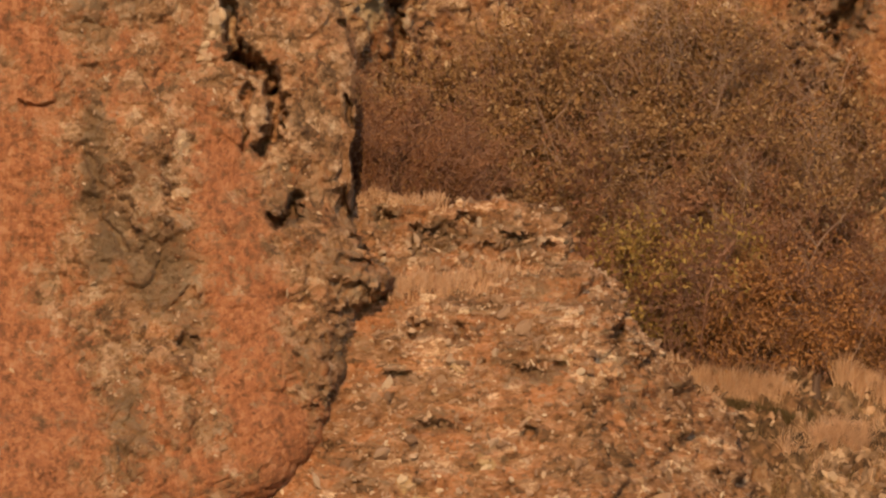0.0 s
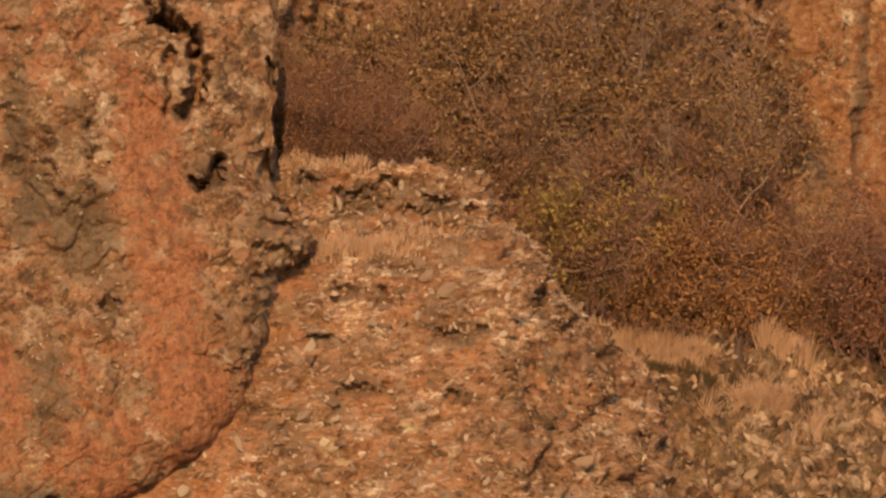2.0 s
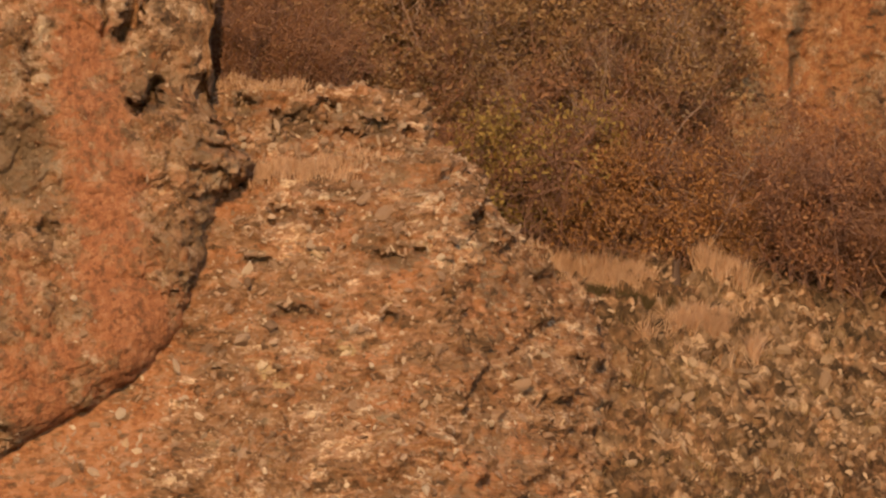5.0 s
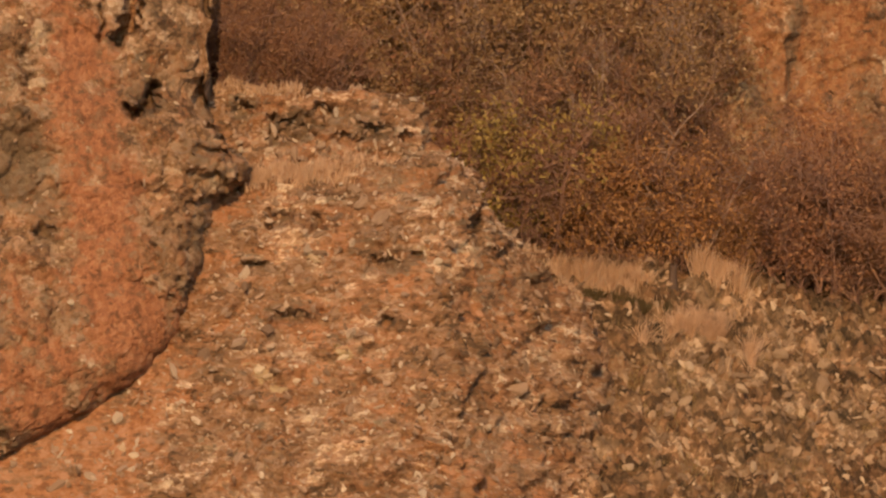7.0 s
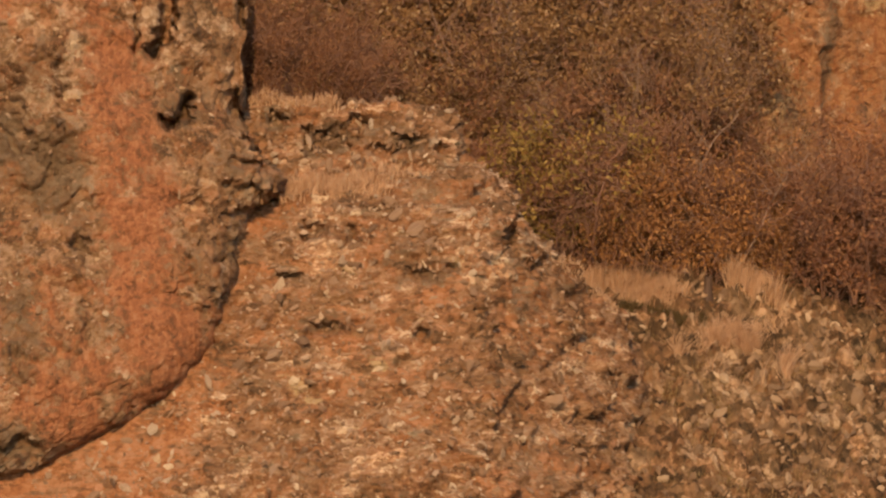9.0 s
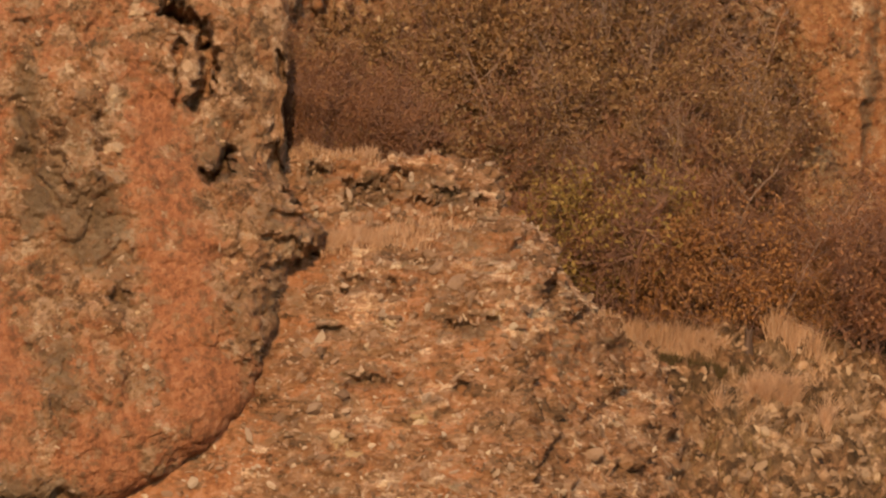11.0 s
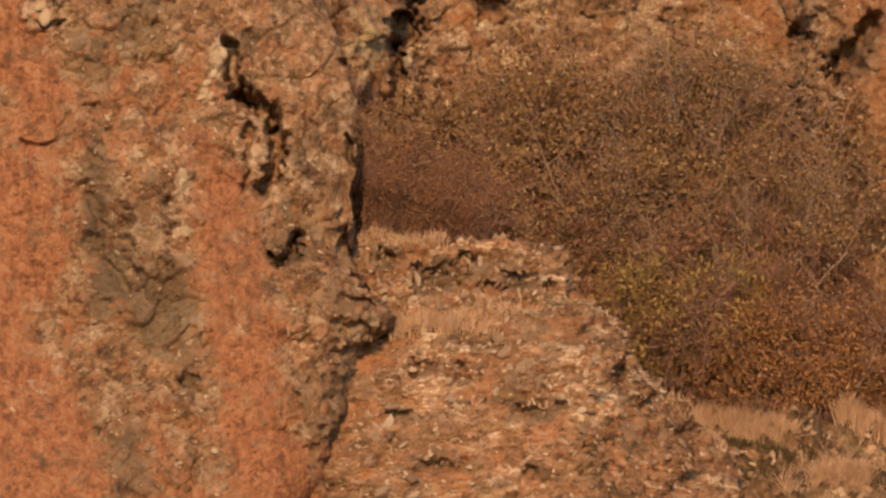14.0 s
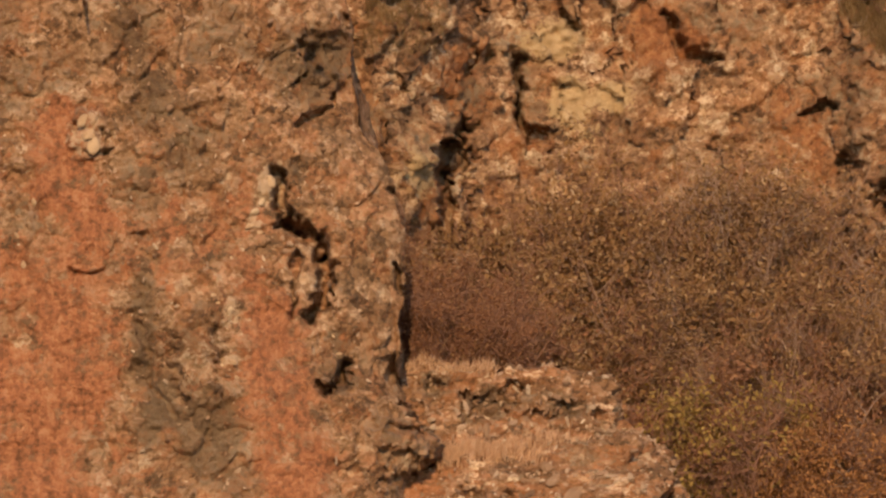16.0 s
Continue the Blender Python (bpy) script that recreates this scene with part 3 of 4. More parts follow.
# dark ovals that paint the shade of the ledge's hollows into its colour
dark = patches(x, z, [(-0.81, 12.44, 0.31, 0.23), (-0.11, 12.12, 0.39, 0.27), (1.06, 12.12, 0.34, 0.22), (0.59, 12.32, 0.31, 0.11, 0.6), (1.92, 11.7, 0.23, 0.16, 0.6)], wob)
p = roughen(p, np.full(x.shape, 1.0), 300, 0.75, 0.05)
wide = np.clip(1 + 0.6 * fbm(p, 4.0, 3, 92) + 0.6 * fbm(p, 9.0, 3, 97), 0.35, 2.2)
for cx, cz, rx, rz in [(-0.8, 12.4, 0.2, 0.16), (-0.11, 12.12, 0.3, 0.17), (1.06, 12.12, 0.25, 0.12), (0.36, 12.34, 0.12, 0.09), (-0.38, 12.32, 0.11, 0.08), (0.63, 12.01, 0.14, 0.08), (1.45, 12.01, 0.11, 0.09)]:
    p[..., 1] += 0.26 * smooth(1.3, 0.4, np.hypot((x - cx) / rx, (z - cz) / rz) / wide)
ledge = thing("rock_ledge", "low rough rock ledge with lichen behind a grassy shelf", "rock")
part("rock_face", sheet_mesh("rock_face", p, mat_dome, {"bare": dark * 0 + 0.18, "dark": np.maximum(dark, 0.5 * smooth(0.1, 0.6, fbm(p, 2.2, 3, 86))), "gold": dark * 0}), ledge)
rng = np.random.default_rng(12)
ledge_at, _ = pick(p, (np.arange(p.shape[0])[:, None] > 104) * (np.arange(p.shape[0])[:, None] < 140) * (x > -1.2) * (x < 0.05), 2200, rng)
at, nn = pick(p, (x > -1.3) * (np.arange(p.shape[0])[:, None] < 125) * (np.arange(p.shape[0])[:, None] > 20), 900, rng)
scatter_stones(ledge, at, nn, rng.gamma(3.2, 0.010, 900) + 0.014, mat_cobble, 13, 200, sink=0.35)

# ---------------------------------------------------------------- the ground, out to the horizon
CREST = [(-30.05, 9.95), (2.91, 10.10), (4.1, 10.07), (5.05, 10.01), (6.08, 9.87), (6.6, 9.76), (7.13, 9.58), (7.6, 9.53), (8.23, 9.46), (11.24, 9.4), (25.54, 9.4)]


def ground_height(x, y):
    crest = curve(CREST, x)
    front = crest - 0.80 * (4.5 - y)
    z = np.where(y < 4.5, front, crest + 0.62 * (y - 4.5))
    z = np.where(y > 11, crest + 4.0 + 0.75 * (y - 11), z)
    z = np.where(y > 90, crest + 63 + 0.02 * (y - 90), z)
    floor_ = 0.2 + 0.35 * np.clip(-y - 88, 0, 29) + 0.02 * np.clip(-y - 117, 0, None)
    floor_ = np.minimum(floor_, EYE - 1.62 + 0.02 * np.clip(-y - 117, 0, None))
    z = np.maximum(z, floor_)
    pos = np.stack([x, y, z * 0], -1)
    return z + 0.10 * fbm(pos, 0.7, 4, 55) * (np.abs(y) < 60)


far = np.geomspace(0.4, 3000, 44)
gx = np.concatenate([2.57 - far[::-1], np.linspace(2.57, 9.31, 330), 9.31 + far])
gy = np.concatenate([-2.0 - far[::-1], np.linspace(-126, -112, 15), np.linspace(-2.0, 6.0, 300), 6.0 + far])
GX, GY = np.meshgrid(gx, np.sort(gy))
GZ = ground_height(GX, GY)
p = np.stack([GX, GY, GZ], -1)
near = (GX > 2) * (GX < 10) * (GY > -2.5) * (GY < 7)
c1, t1, f1 = cells(p, 3.2, 401)
c2, t2, f2 = cells(p + 0.05 * fbm(p, 4.0, 2, 412)[..., None], 5.0, 411)
p[..., 2] += near * ((t1 - 0.5) * 0.24 * smooth(0.75, 0.3, c1) + (0.55 - c2) * 0.34 + (t2 - 0.5) * 0.10 * smooth(0.6, 0.3, c2) + 0.04 * fbm(p, 10, 3, 66))
zero = GX * 0
tagged(new("ground", sheet_mesh("ground", p, mat_soil, {"bare": zero, "dark": smooth(0.1, 0.9, fbm(p, 0.9, 3, 67)) * 0.5, "gold": zero})), "brown stony hillside ground with short dry grass", "ground", "", "structure")
rng = np.random.default_rng(15)
scree = thing("field_stones", "grey-brown lichened stones lying over the slope", "stones", "stuff")
keep = (GX > 2.9) * (GX < 8.6) * (GY > -0.2) * (GY < 4.75) * (0.3 + (fbm(p, 1.1, 3, 68) > -0.15))
at, nn = pick(p, keep, 1700, rng)
nn = np.where(nn[:, 2:] < 0, -nn, nn)
sizes = np.concatenate([rng.gamma(3.0, 0.014, 1450) + 0.02, rng.uniform(0.06, 0.11, 250)])
scatter_stones(scree, at, nn, sizes, mat_scree, 16, 250, "field_stone", "small_stones", 0.5, loose=True)

# ---------------------------------------------------------------- the cliff behind
cx_ = np.linspace(-3.5, 13.5, 520)
cz_ = np.linspace(9.07, 19.84, 340)
CX, CZ = np.meshgrid(cx_, cz_)
CY = 8.2 - 2.4 * smooth(0.4, -1.8, CX) + 0.10 * (CZ - 12) - 1.6 * smooth(4.6, 6.4, CX) + 0.22 * smooth(6.95, 7.2, CX) - 0.8 * smooth(8.0, 9.5, CX)
CY = CY + 5 * np.clip(CX - 12.5, 0, None)
p = np.stack([CX, CY, CZ], -1)
x, z = CX, CZ
wob = 0.3 * fbm(p, 1.3, 4, 74)
bare = patches(x, z, [(2.5, 17.52, 0.61, 0.49), (6.29, 14.19, 0.61, 2.67, 0.65), (7.58, 12.9, 0.89, 2.67, 0.75), (-0.76, 15.06, 0.36, 0.48, 0.7), (-0.51, 16.91, 0.4, 0.48, 0.8), (0.45, 15.98, 0.49, 0.32, 0.8), (4.46, 16.09, 0.57, 0.65, 0.7), (9.04, 13.14, 1.21, 3.24, 0.6)], wob)
# stain streaks and dark patches, plus painted shade along several of the clefts
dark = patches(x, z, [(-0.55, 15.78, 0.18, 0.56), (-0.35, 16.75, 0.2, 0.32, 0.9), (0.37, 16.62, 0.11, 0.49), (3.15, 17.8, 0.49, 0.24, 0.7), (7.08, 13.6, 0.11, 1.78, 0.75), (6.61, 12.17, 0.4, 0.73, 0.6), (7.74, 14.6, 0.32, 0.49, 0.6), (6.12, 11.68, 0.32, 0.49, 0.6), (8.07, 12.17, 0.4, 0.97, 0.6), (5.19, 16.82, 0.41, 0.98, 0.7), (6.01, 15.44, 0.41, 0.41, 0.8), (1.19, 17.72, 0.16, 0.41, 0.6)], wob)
gold = patches(x, z, [(1.15, 16.54, 0.31, 0.41, 1.5), (1.76, 16.66, 0.34, 0.23, 1.3), (0.87, 17.48, 0.53, 0.37, 1.1), (-1.1, 15.45, 0.3, 0.47, 1.1), (1.31, 16.09, 0.33, 0.24, 0.7), (7.34, 15.41, 0.4, 0.49, 0.8), (5.96, 12.9, 0.16, 0.49, 0.8), (6.29, 12.74, 0.32, 0.49, 0.6), (6.2, 11.9, 0.34, 0.36, 0.9), (5.75, 12.75, 0.2, 0.4, 0.8), (7.75, 14.3, 0.28, 0.35, 0.9)], wob)
c0, t0, f0 = cells(p * np.array((1.0, 1.0, 0.6)) + 0.35 * fbm(p, 0.9, 4, 78)[..., None], 0.95, 601)
p[..., 1] -= ((t0 - 0.5) * 0.34 + f0 * 0.20) * (1 - 0.93 * smooth(4.8, 5.8, x))
p = roughen(p, (1.0 - 0.5 * bare) * (1 - 0.3 * smooth(4.8, 5.8, x)), 500, 0.8)
bare = 0.15 + 0.8 * bare
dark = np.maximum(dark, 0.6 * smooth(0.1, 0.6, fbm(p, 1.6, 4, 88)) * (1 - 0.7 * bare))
wide = np.clip(1 + 0.45 * fbm(p, 3.5, 3, 93) + 0.6 * fbm(p, 8.0, 3, 99), 0.3, 2)
wx, wz = x + 0.09 * fbm(p, 4.0, 3, 105), z + 0.09 * fbm(p, 4.0, 3, 106)
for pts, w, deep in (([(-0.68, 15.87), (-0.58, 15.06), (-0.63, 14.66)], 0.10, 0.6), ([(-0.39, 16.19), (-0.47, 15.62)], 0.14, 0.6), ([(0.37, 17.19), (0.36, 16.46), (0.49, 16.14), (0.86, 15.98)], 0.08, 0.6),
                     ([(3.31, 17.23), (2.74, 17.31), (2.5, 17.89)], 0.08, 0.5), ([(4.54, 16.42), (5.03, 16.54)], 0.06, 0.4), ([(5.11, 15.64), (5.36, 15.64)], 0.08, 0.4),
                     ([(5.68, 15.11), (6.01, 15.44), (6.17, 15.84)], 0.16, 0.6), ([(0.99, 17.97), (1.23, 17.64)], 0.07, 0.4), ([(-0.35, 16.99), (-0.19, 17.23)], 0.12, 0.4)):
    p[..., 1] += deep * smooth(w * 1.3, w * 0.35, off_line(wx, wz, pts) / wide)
cliff = thing("cliff_wall", "weathered orange and yellow-grey cliff wall behind the shrubs", "cliff", "structure")
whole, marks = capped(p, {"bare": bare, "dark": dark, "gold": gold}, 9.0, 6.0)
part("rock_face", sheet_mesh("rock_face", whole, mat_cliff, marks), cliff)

rng = np.random.default_rng(19)
brow, _ = pick(p, (x > 4.99) * (x < 6.33) * (z > 17.15 + 0.9 * (5.68 - x)), 12000, rng)
low_brow, _ = pick(p, (x > -1.8) * (x < -0.76) * (z > 17.15) * (z < 17.87 + 0.7), 2500, rng)

# ---------------------------------------------------------------- shrubs
def tube(a, c, ra, rc, side=3):
    d = c - a
    d = d / (np.linalg.norm(d) + 1e-9)
    u = np.cross(d, (0.3, 0.5, 0.81))
    u /= np.linalg.norm(u) + 1e-9
    w = np.cross(d, u)
    ang = np.arange(side) * 2 * np.pi / side
    ring = np.outer(np.cos(ang), u) + np.outer(np.sin(ang), w)
    return np.concatenate([a + ring * ra, c + ring * rc])


def limb(rng, start, way, length, steps, bend):
    pts, q, d = [start], start.copy(), way / np.linalg.norm(way)
    for _ in range(steps):
        d = d + rng.normal(size=3) * bend + np.array((0, 0, 0.05))
        d /= np.linalg.norm(d)
        q = q + d * length / steps
        pts.append(q.copy())
    return pts


def shrub(name, label, seed, height, spread, stems, leaves, leaf_size, leaf_mat, bark_mat, group, low=0.15, twigs=5, thick=1.0, gaps=0.0):
    rng = np.random.default_rng(seed)
    vs, fs, base = [], [], 0
    tips, stem_meshes = [], []

    def add(pts, r0, r1):
        nonlocal base
        rr = np.linspace(r0, r1, len(pts))
        for a, c, ra, rc in zip(pts, pts[1:], rr, rr[1:]):
            vs.append(tube(np.asarray(a), np.asarray(c), ra, rc))
            fs.append(np.array([[0, 1, 4, 3], [1, 2, 5, 4], [2, 0, 3, 5]]) + base)
            base += 6

    for _ in range(stems):
        ang, out = rng.uniform(0, 2 * np.pi), rng.uniform(0.1, 1.0) * spread
        way = np.array((math.cos(ang) * out, math.sin(ang) * out, 1.0))
        stem = limb(rng, np.array((math.cos(ang) * 0.15, math.sin(ang) * 0.15, -0.15)), way, height * rng.uniform(0.7, 1.0), 7, 0.13)
        rr = np.linspace(0.028 * thick * height / 2.5, 0.007 * thick, len(stem))
        sv = np.concatenate([tube(a, c, ra, rc, 5) for a, c, ra, rc in zip(stem, stem[1:], rr, rr[1:])])
        sf = np.concatenate([np.array([[i, (i + 1) % 5, 5 + (i + 1) % 5, 5 + i] for i in range(5)]) + 10 * n for n in range(len(stem) - 1)])
        stem_meshes.append(mesh_from("stem", sv, sf, bark_mat))
        for k in range(1, 8):
            for _ in range(2):
                w = rng.normal(size=3) * 0.75 + (stem[k] - stem[k - 1]) / np.linalg.norm(stem[k] - stem[k - 1]) * 0.7
                branch = limb(rng, stem[k], w, height * rng.uniform(0.18, 0.38), 4, 0.2)
                add(branch, 0.008 * thick, 0.004 * thick)
                for b in branch[1:]:
                    for _ in range(twigs // 2 + 1):
                        tw = limb(rng, b, rng.normal(size=3) + np.array((0, 0, 0.3)), rng.uniform(0.2, 0.45), 2, 0.25)
                        add(tw, 0.0035, 0.002)
                        tips.extend(tw)
    tips = np.array(tips)
    ob = thing(name, label, "tree" if name == "small_tree" else "shrub", "", group)
    for me in stem_meshes:
        part("stem", me, ob)
    part("branchwork", mesh_from("branchwork", np.concatenate(vs), np.concatenate(fs), bark_mat), ob)
    tips = tips[tips[:, 2] > low * height]
    tips = tips[fbm(tips, 2.2, 2, seed) + rng.normal(size=len(tips)) * 0.12 > gaps]
    q = tips[rng.integers(0, len(tips), leaves)] + rng.normal(size=(leaves, 3)) * 0.07
    fr = frames_for(rng.normal(size=(leaves, 3)) + np.array((-0.3, -0.5, 0.4)), rng, 0.3)
    sz = leaf_size * rng.uniform(0.55, 1.25, leaves)
    shape = np.array(((-1.0, 0, 0), (0, 0.5, 0.14), (1.0, 0, 0.0), (0, -0.5, 0.14)))
    lv = np.einsum("nij,kj->nki", fr, shape) * sz[:, None, None] + q[:, None, :]
    part("foliage", mesh_from("foliage", lv.reshape(-1, 3), np.arange(leaves * 4).reshape(-1, 4), leaf_mat, flat=True), ob)
    return ob


def rooted(x, y):
    """A foot on the hillside, or on the ledge's top where that stands above it."""
    z = float(ground_height(np.array([x]), np.array([y]))[0]) + 0.02
    if -1.6 < x < 0.7 and 2.9 < y < 4.3:
        z = max(z, float(curve(LEDGE, np.array([x]))[0]) - 0.15)
    return x, y, z


KINDS = {
    "tan": shrub("shrub", "leafy shrub with dry tan autumn leaves", 21, 2.9, 0.62, 9, 12500, 0.038, mat_leaf_tan, mat_bark, "shrubs on the slope", gaps=0.12),
    "tan2": shrub("shrub", "leafy shrub with dry tan autumn leaves", 22, 2.5, 0.75, 9, 11500, 0.038, mat_leaf_tan, mat_bark, "shrubs on the slope", gaps=0.14),
    "russet": shrub("shrub", "twiggy shrub with sparse russet leaves", 23, 2.4, 0.7, 11, 8500, 0.036, mat_leaf_red, mat_bark, "shrubs on the slope", low=0.03, gaps=0.08),
    "orange": shrub("shrub", "low shrub with orange-brown autumn leaves", 24, 1.8, 0.8, 9, 8000, 0.038, mat_leaf_orange, mat_bark, "shrubs on the slope", low=0.0, gaps=0.0),
    "green": shrub("shrub", "small shrub with yellow-green leaves", 25, 1.4, 0.8, 8, 7500, 0.030, mat_leaf_green, mat_bark, "shrubs on the slope"),
    "bare": shrub("shrub", "nearly bare grey-twigged shrub", 26, 3.0, 0.6, 10, 5000, 0.028, mat_leaf_tan, mat_bark_grey, "shrubs on the slope", gaps=0.05),
    "tree": shrub("small_tree", "small crooked tree with bare grey-brown branches", 27, 2.3, 1.1, 5, 1500, 0.030, mat_leaf_orange, mat_bark_pale, "small trees", low=0.3, twigs=1, thick=1.5, gaps=0.1),
}
# kind, x, y, size: the rows of shrubs from the cliff's foot to the stony slope
PLANTS = [
    ("tree", 4.5, 5.15, 0.9),
    ("orange", 6.5, 5.6, 0.50),
    ("orange", 7.26, 5.7, 0.80),
    ("tree", 5.5, 5.1, 0.8),
    ("tree", 6.1, 5.3, 0.85),
    ("tree", 4.6, 6.9, 1.1),
    ("russet", -1.3, 3.5, 0.70),
    ("russet", -0.95, 3.8, 0.72),
    ("russet", -0.45, 3.9, 0.70),
    ("russet", 0.15, 4.1, 0.62),
    ("tan", -0.70, 5.0, 1.05),
    ("tan2", -0.2, 5.4, 1.10),
    ("tan2", 0.05, 7.3, 1.05),
    ("tan", 0.78, 7.3, 1.15),
    ("tan2", 1.51, 7.3, 1.25),
    ("tan", 2.24, 7.3, 1.30),
    ("bare", 2.97, 7.3, 1.25),
    ("tan2", 3.62, 7.3, 1.35),
    ("bare", 4.27, 7.3, 1.30),
    ("tan", 4.85, 7.3, 0.95),
    ("tan2", 5.3, 7.3, 0.62),
    ("russet", -1.00, 6.3, 0.90),
    ("tan", -0.35, 6.3, 0.95),
    ("russet", 0.37, 6.3, 1.05),
    ("tan2", 1.01, 6.3, 1.00),
    ("tan", 1.74, 6.3, 1.00),
    ("tan2", 2.46, 6.3, 1.10),
    ("bare", 3.19, 6.3, 1.10),
    ("russet", 3.91, 6.3, 1.10),
    ("tan2", 4.56, 6.3, 1.10),
    ("bare", 5.05, 6.3, 0.80),
    ("russet", -1.15, 5.5, 0.80),
    ("russet", -0.51, 5.5, 0.95),
    ("russet", 0.21, 5.5, 1.00),
    ("russet", 0.93, 5.5, 1.00),
    ("russet", 1.57, 5.5, 1.05),
    ("russet", 2.29, 5.5, 1.00),
    ("russet", 2.93, 5.5, 0.95),
    ("bare", 3.81, 5.5, 0.90),
    ("russet", 4.45, 5.5, 1.00),
    ("russet", 5.09, 5.5, 0.90),
    ("orange", 5.77, 5.5, 0.65),
    ("russet", 6.75, 5.5, 0.62),
    ("green", 2.85, 4.85, 1.42),
    ("green", 3.35, 4.95, 1.38),
    ("orange", 3.87, 5.0, 0.90),
    ("orange", 4.51, 5.0, 0.85),
    ("orange", 5.15, 5.0, 0.90),
    ("russet", 6.95, 5.0, 0.90),
    ("russet", 7.40, 5.0, 1.0),
    ("russet", 7.94, 5.0, 0.98),
    ("russet", 8.49, 5.0, 0.98),
    ("orange", 6.18, 5.0, 0.60),
]
first = set()
rng = np.random.default_rng(31)
for kind, px, y, size in PLANTS:
    foot = rooted(px, y)
    m = pose(*foot, rng.uniform(-6, 6), rng.uniform(-6, 6), rng.uniform(0, 360))
    ob = KINDS[kind]
    if kind in first:
        ob = copy_thing(ob, m)
        ob.scale = (size, size, size * rng.uniform(0.9, 1.1))
    else:
        first.add(kind)
        ob.matrix_basis = m
        ob.scale = (size, size, size)

# ---------------------------------------------------------------- dry grass
def grass(name, label, feet, tall, material, seed, lean=0.25):
    rng = np.random.default_rng(seed)
    n = len(feet)
    h = tall * (0.3 + 0.9 * rng.beta(1.6, 2.2, n)) * (1 + 0.45 * fbm(feet, 3.5, 2, seed))
    ang = rng.uniform(0, 2 * np.pi, n)
    side = np.stack([np.cos(ang), np.sin(ang), ang * 0], -1) * rng.uniform(0.003, 0.007, (n, 1))
    bend = np.stack([rng.normal(0.06, lean, n), rng.normal(0, lean, n), np.ones(n)], -1)
    bend2 = bend + np.stack([rng.normal(0.1, lean, n), rng.normal(0, lean, n), np.zeros(n)], -1)
    mid, tip = feet + bend * h[:, None] * 0.5, feet + bend * h[:, None] * 0.5 + bend2 * h[:, None] * 0.5
    v = np.stack([feet - side, feet + side, mid + side * 0.9, tip + side * 0.25, tip - side * 0.25, mid - side * 0.9], 1)
    i = np.arange(n * 6).reshape(-1, 6)
    faces = np.concatenate([i[:, [0, 1, 2, 5]], i[:, [5, 2, 3, 4]]])
    return tagged(new(name, mesh_from(name, v.reshape(-1, 3), faces, material, flat=True)), label, "grass", "", "stuff")


def shelf_feet(n, x0, x1, y0, y1, z_of, seed, clump=0.0):
    rng = np.random.default_rng(seed)
    x, y = rng.uniform(x0, x1, n * 3), np.clip(rng.normal((y0 + y1) / 2, (y1 - y0) / 3.2, n * 3), y0 - 0.25, y1 + 0.25)
    f = fbm(np.stack([x, y, x * 0], -1), 3.0, 2, seed)
    rim = np.minimum(x - x0, x1 - x) / (x1 - x0)
    ok = np.argsort(-(f * clump + np.clip(rim * 4, 0, 1) * 0.8 + rng.uniform(0, 1, n * 3)))[:n]
    x, y = x[ok], y[ok]
    return np.stack([x, y, z_of(x, y)], -1)


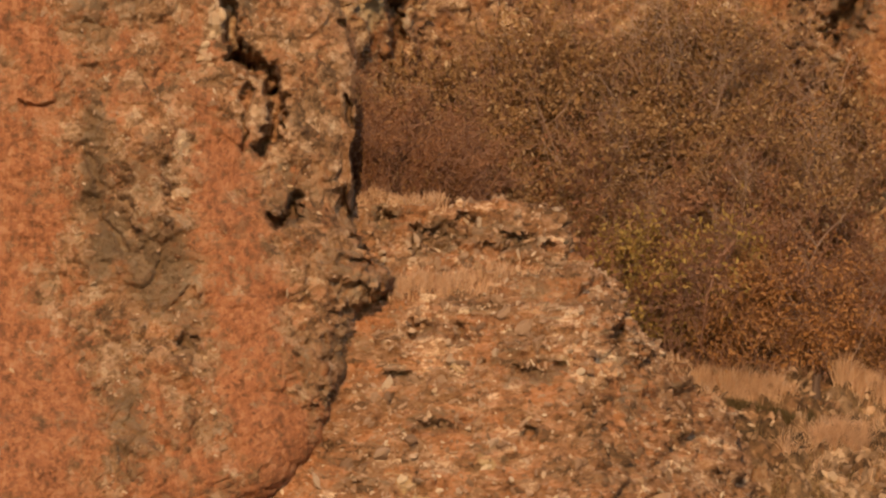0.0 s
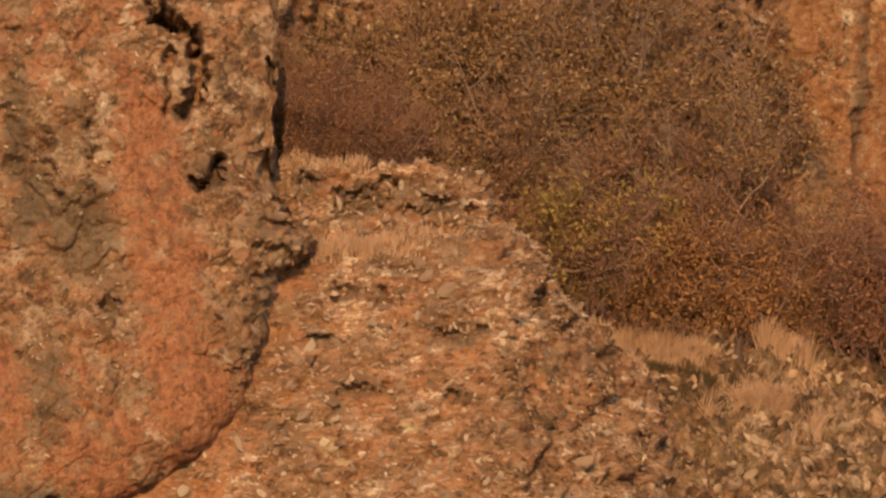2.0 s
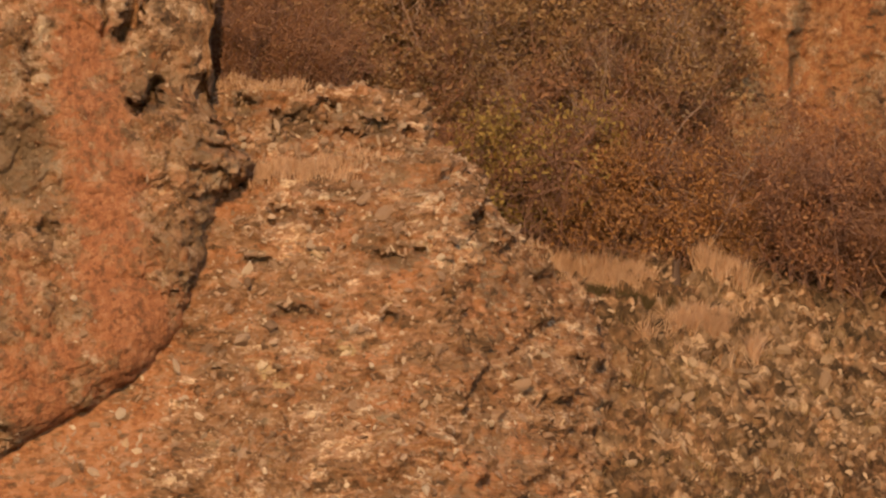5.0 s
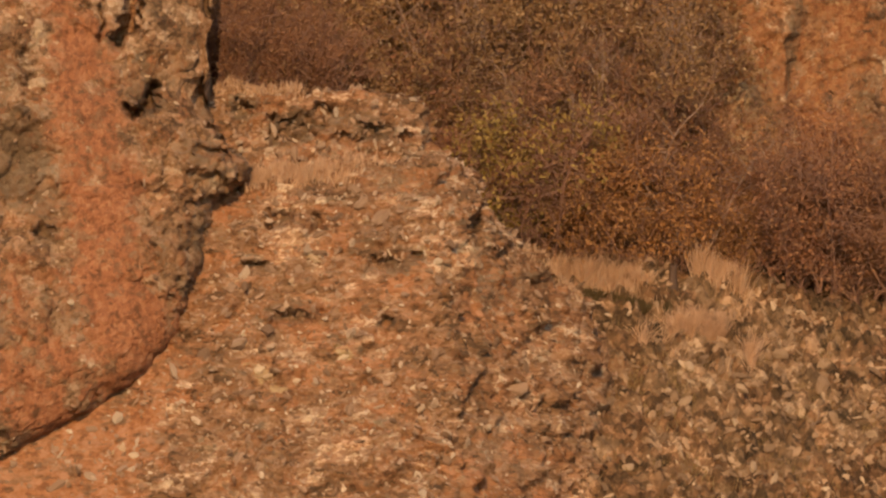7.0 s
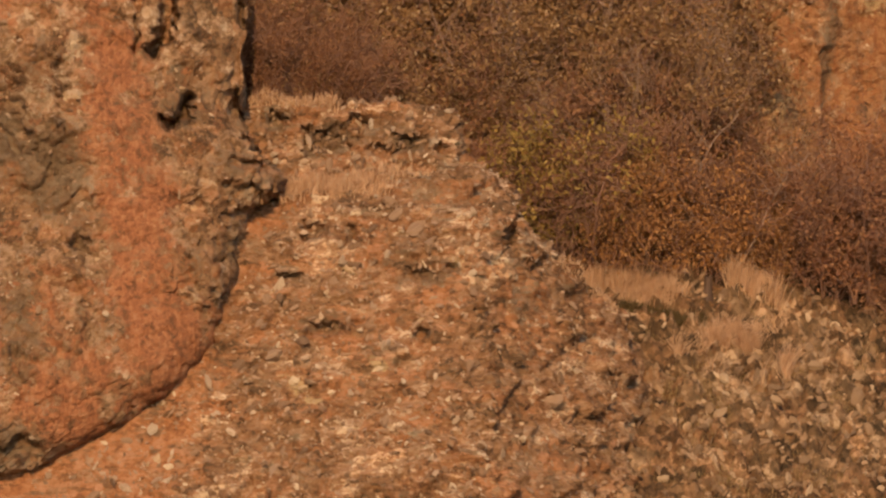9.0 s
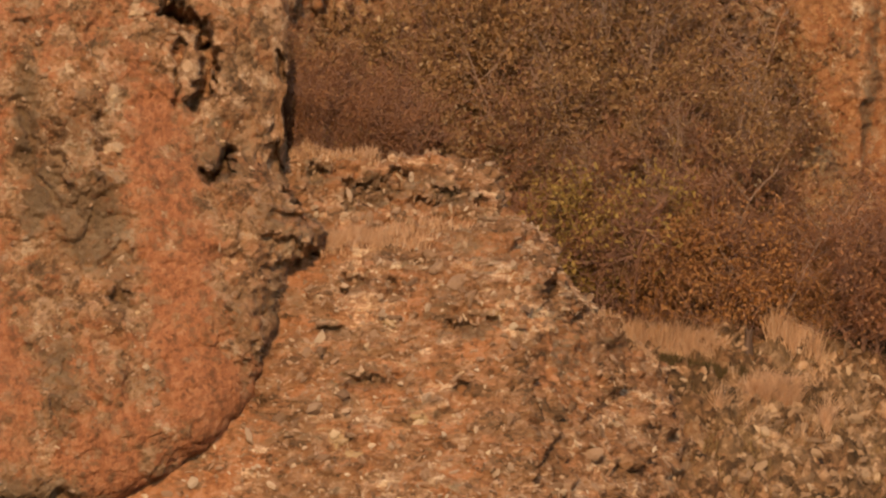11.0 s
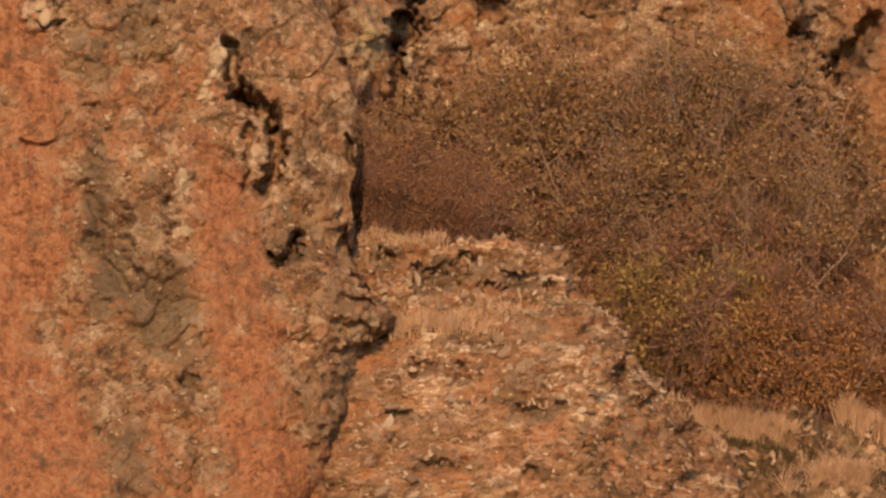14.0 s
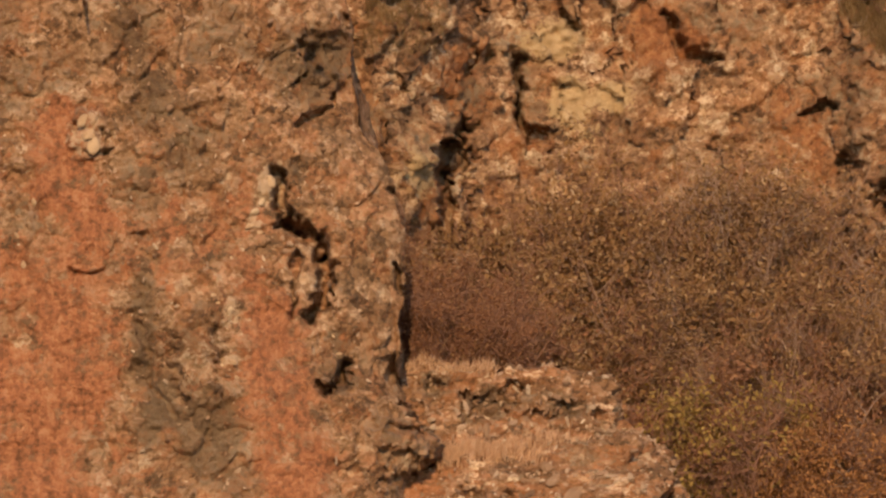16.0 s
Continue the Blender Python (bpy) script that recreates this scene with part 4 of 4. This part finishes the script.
slope_z = lambda x, y: ground_height(x, y) - 0.03
grass("shelf_grass", "dry tan grass along the rock shelf", shelf_at, 0.21, mat_grass, 61)
grass("ledge_grass", "short dry grass on top of the ledge", ledge_at, 0.13, mat_grass, 62)
grass("bank_grass", "tall pale dry grass along the bank", shelf_feet(5600, 3.15, 5.12, 4.3, 4.62, slope_z, 53, 0.15), 0.25, mat_grass, 63)
grass("slope_grass", "pale dry grass tuft among the stones", shelf_feet(3800, 4.75, 6.35, 3.3, 3.85, slope_z, 54, 2.2), 0.30, mat_grass, 64, 0.4)
grass("bank_grass", "tall clump of pale dry grass on the bank", shelf_feet(2300, 5.32, 6.35, 4.42, 4.68, slope_z, 56, 0.6), 0.46, mat_grass, 66, 0.2)
grass("bank_grass", "pale dry grass along the outcrop's shoulder", flank_at, 0.13, mat_grass, 70)
rng = np.random.default_rng(57)
# short dark blades stand in for the shadow line beneath the bank
shade_x = rng.uniform(3.85, 5.2, 7000)
shade_y = np.interp(shade_x, (3.85, 5.2), (4.22, 4.02)) + rng.normal(0, 0.05, 7000)
shade_feet = np.stack([shade_x, shade_y, slope_z(shade_x, shade_y)], -1)
grass("moss_strip", "dark olive short grass painting the shade below the bank", shade_feet, 0.10, mat_bank_shade, 67)
grass("thin_grass", "thin olive grass between the stones", shelf_feet(9000, 3.5, 8.75, 0.6, 4.6, slope_z, 55, 1.5), 0.085, mat_grass_dull, 65)
grass("brow_grass", "olive-brown grass hanging over the cliff's brow", brow, 0.30, mat_grass_dull, 68, 0.4)
grass("brow_grass", "brown dry grass growing on the cliff", low_brow, 0.18, mat_grass_dull, 69, 0.4)


# ---------------------------------------------------------------- a dead stump on the bank
def tree_stump(x, y, tall, girth, seed):
    rng = np.random.default_rng(seed)
    ring, rows = 14, 9
    ang = np.arange(ring) * 2 * np.pi / ring
    flute = 1 + 0.16 * np.sin(ang * 3 + 0.7) + rng.normal(0, 0.06, ring)
    jag_top = rng.uniform(0.72, 1.0, ring)
    v = []
    for k in range(rows):
        f = k / (rows - 1)
        rad = girth * (1.35 - 0.55 * min(1, f * 2.2)) * flute
        v.append(np.stack([np.cos(ang) * rad + 0.03 * f, np.sin(ang) * rad, tall * f * jag_top - 0.1 * (k == 0)], -1))
    v.append(v[-1] * np.array((0.25, 0.25, 0.8)))
    v = np.concatenate(v)
    i = np.arange((rows + 1) * ring).reshape(rows + 1, ring)
    j = np.roll(i, -1, 1)
    faces = np.stack([i[:-1], j[:-1], j[1:], i[1:]], -1).reshape(-1, 4)
    ob = tagged(new("tree_stump", mesh_from("tree_stump", v, faces, mat_stump)), "dark broken tree stump standing in dry grass", "stump")
    ob.location = (x, y, float(slope_z(np.array([x]), np.array([y]))[0]) - 0.02)


tree_stump(5.22, 4.48, 0.34, 0.065, 91)
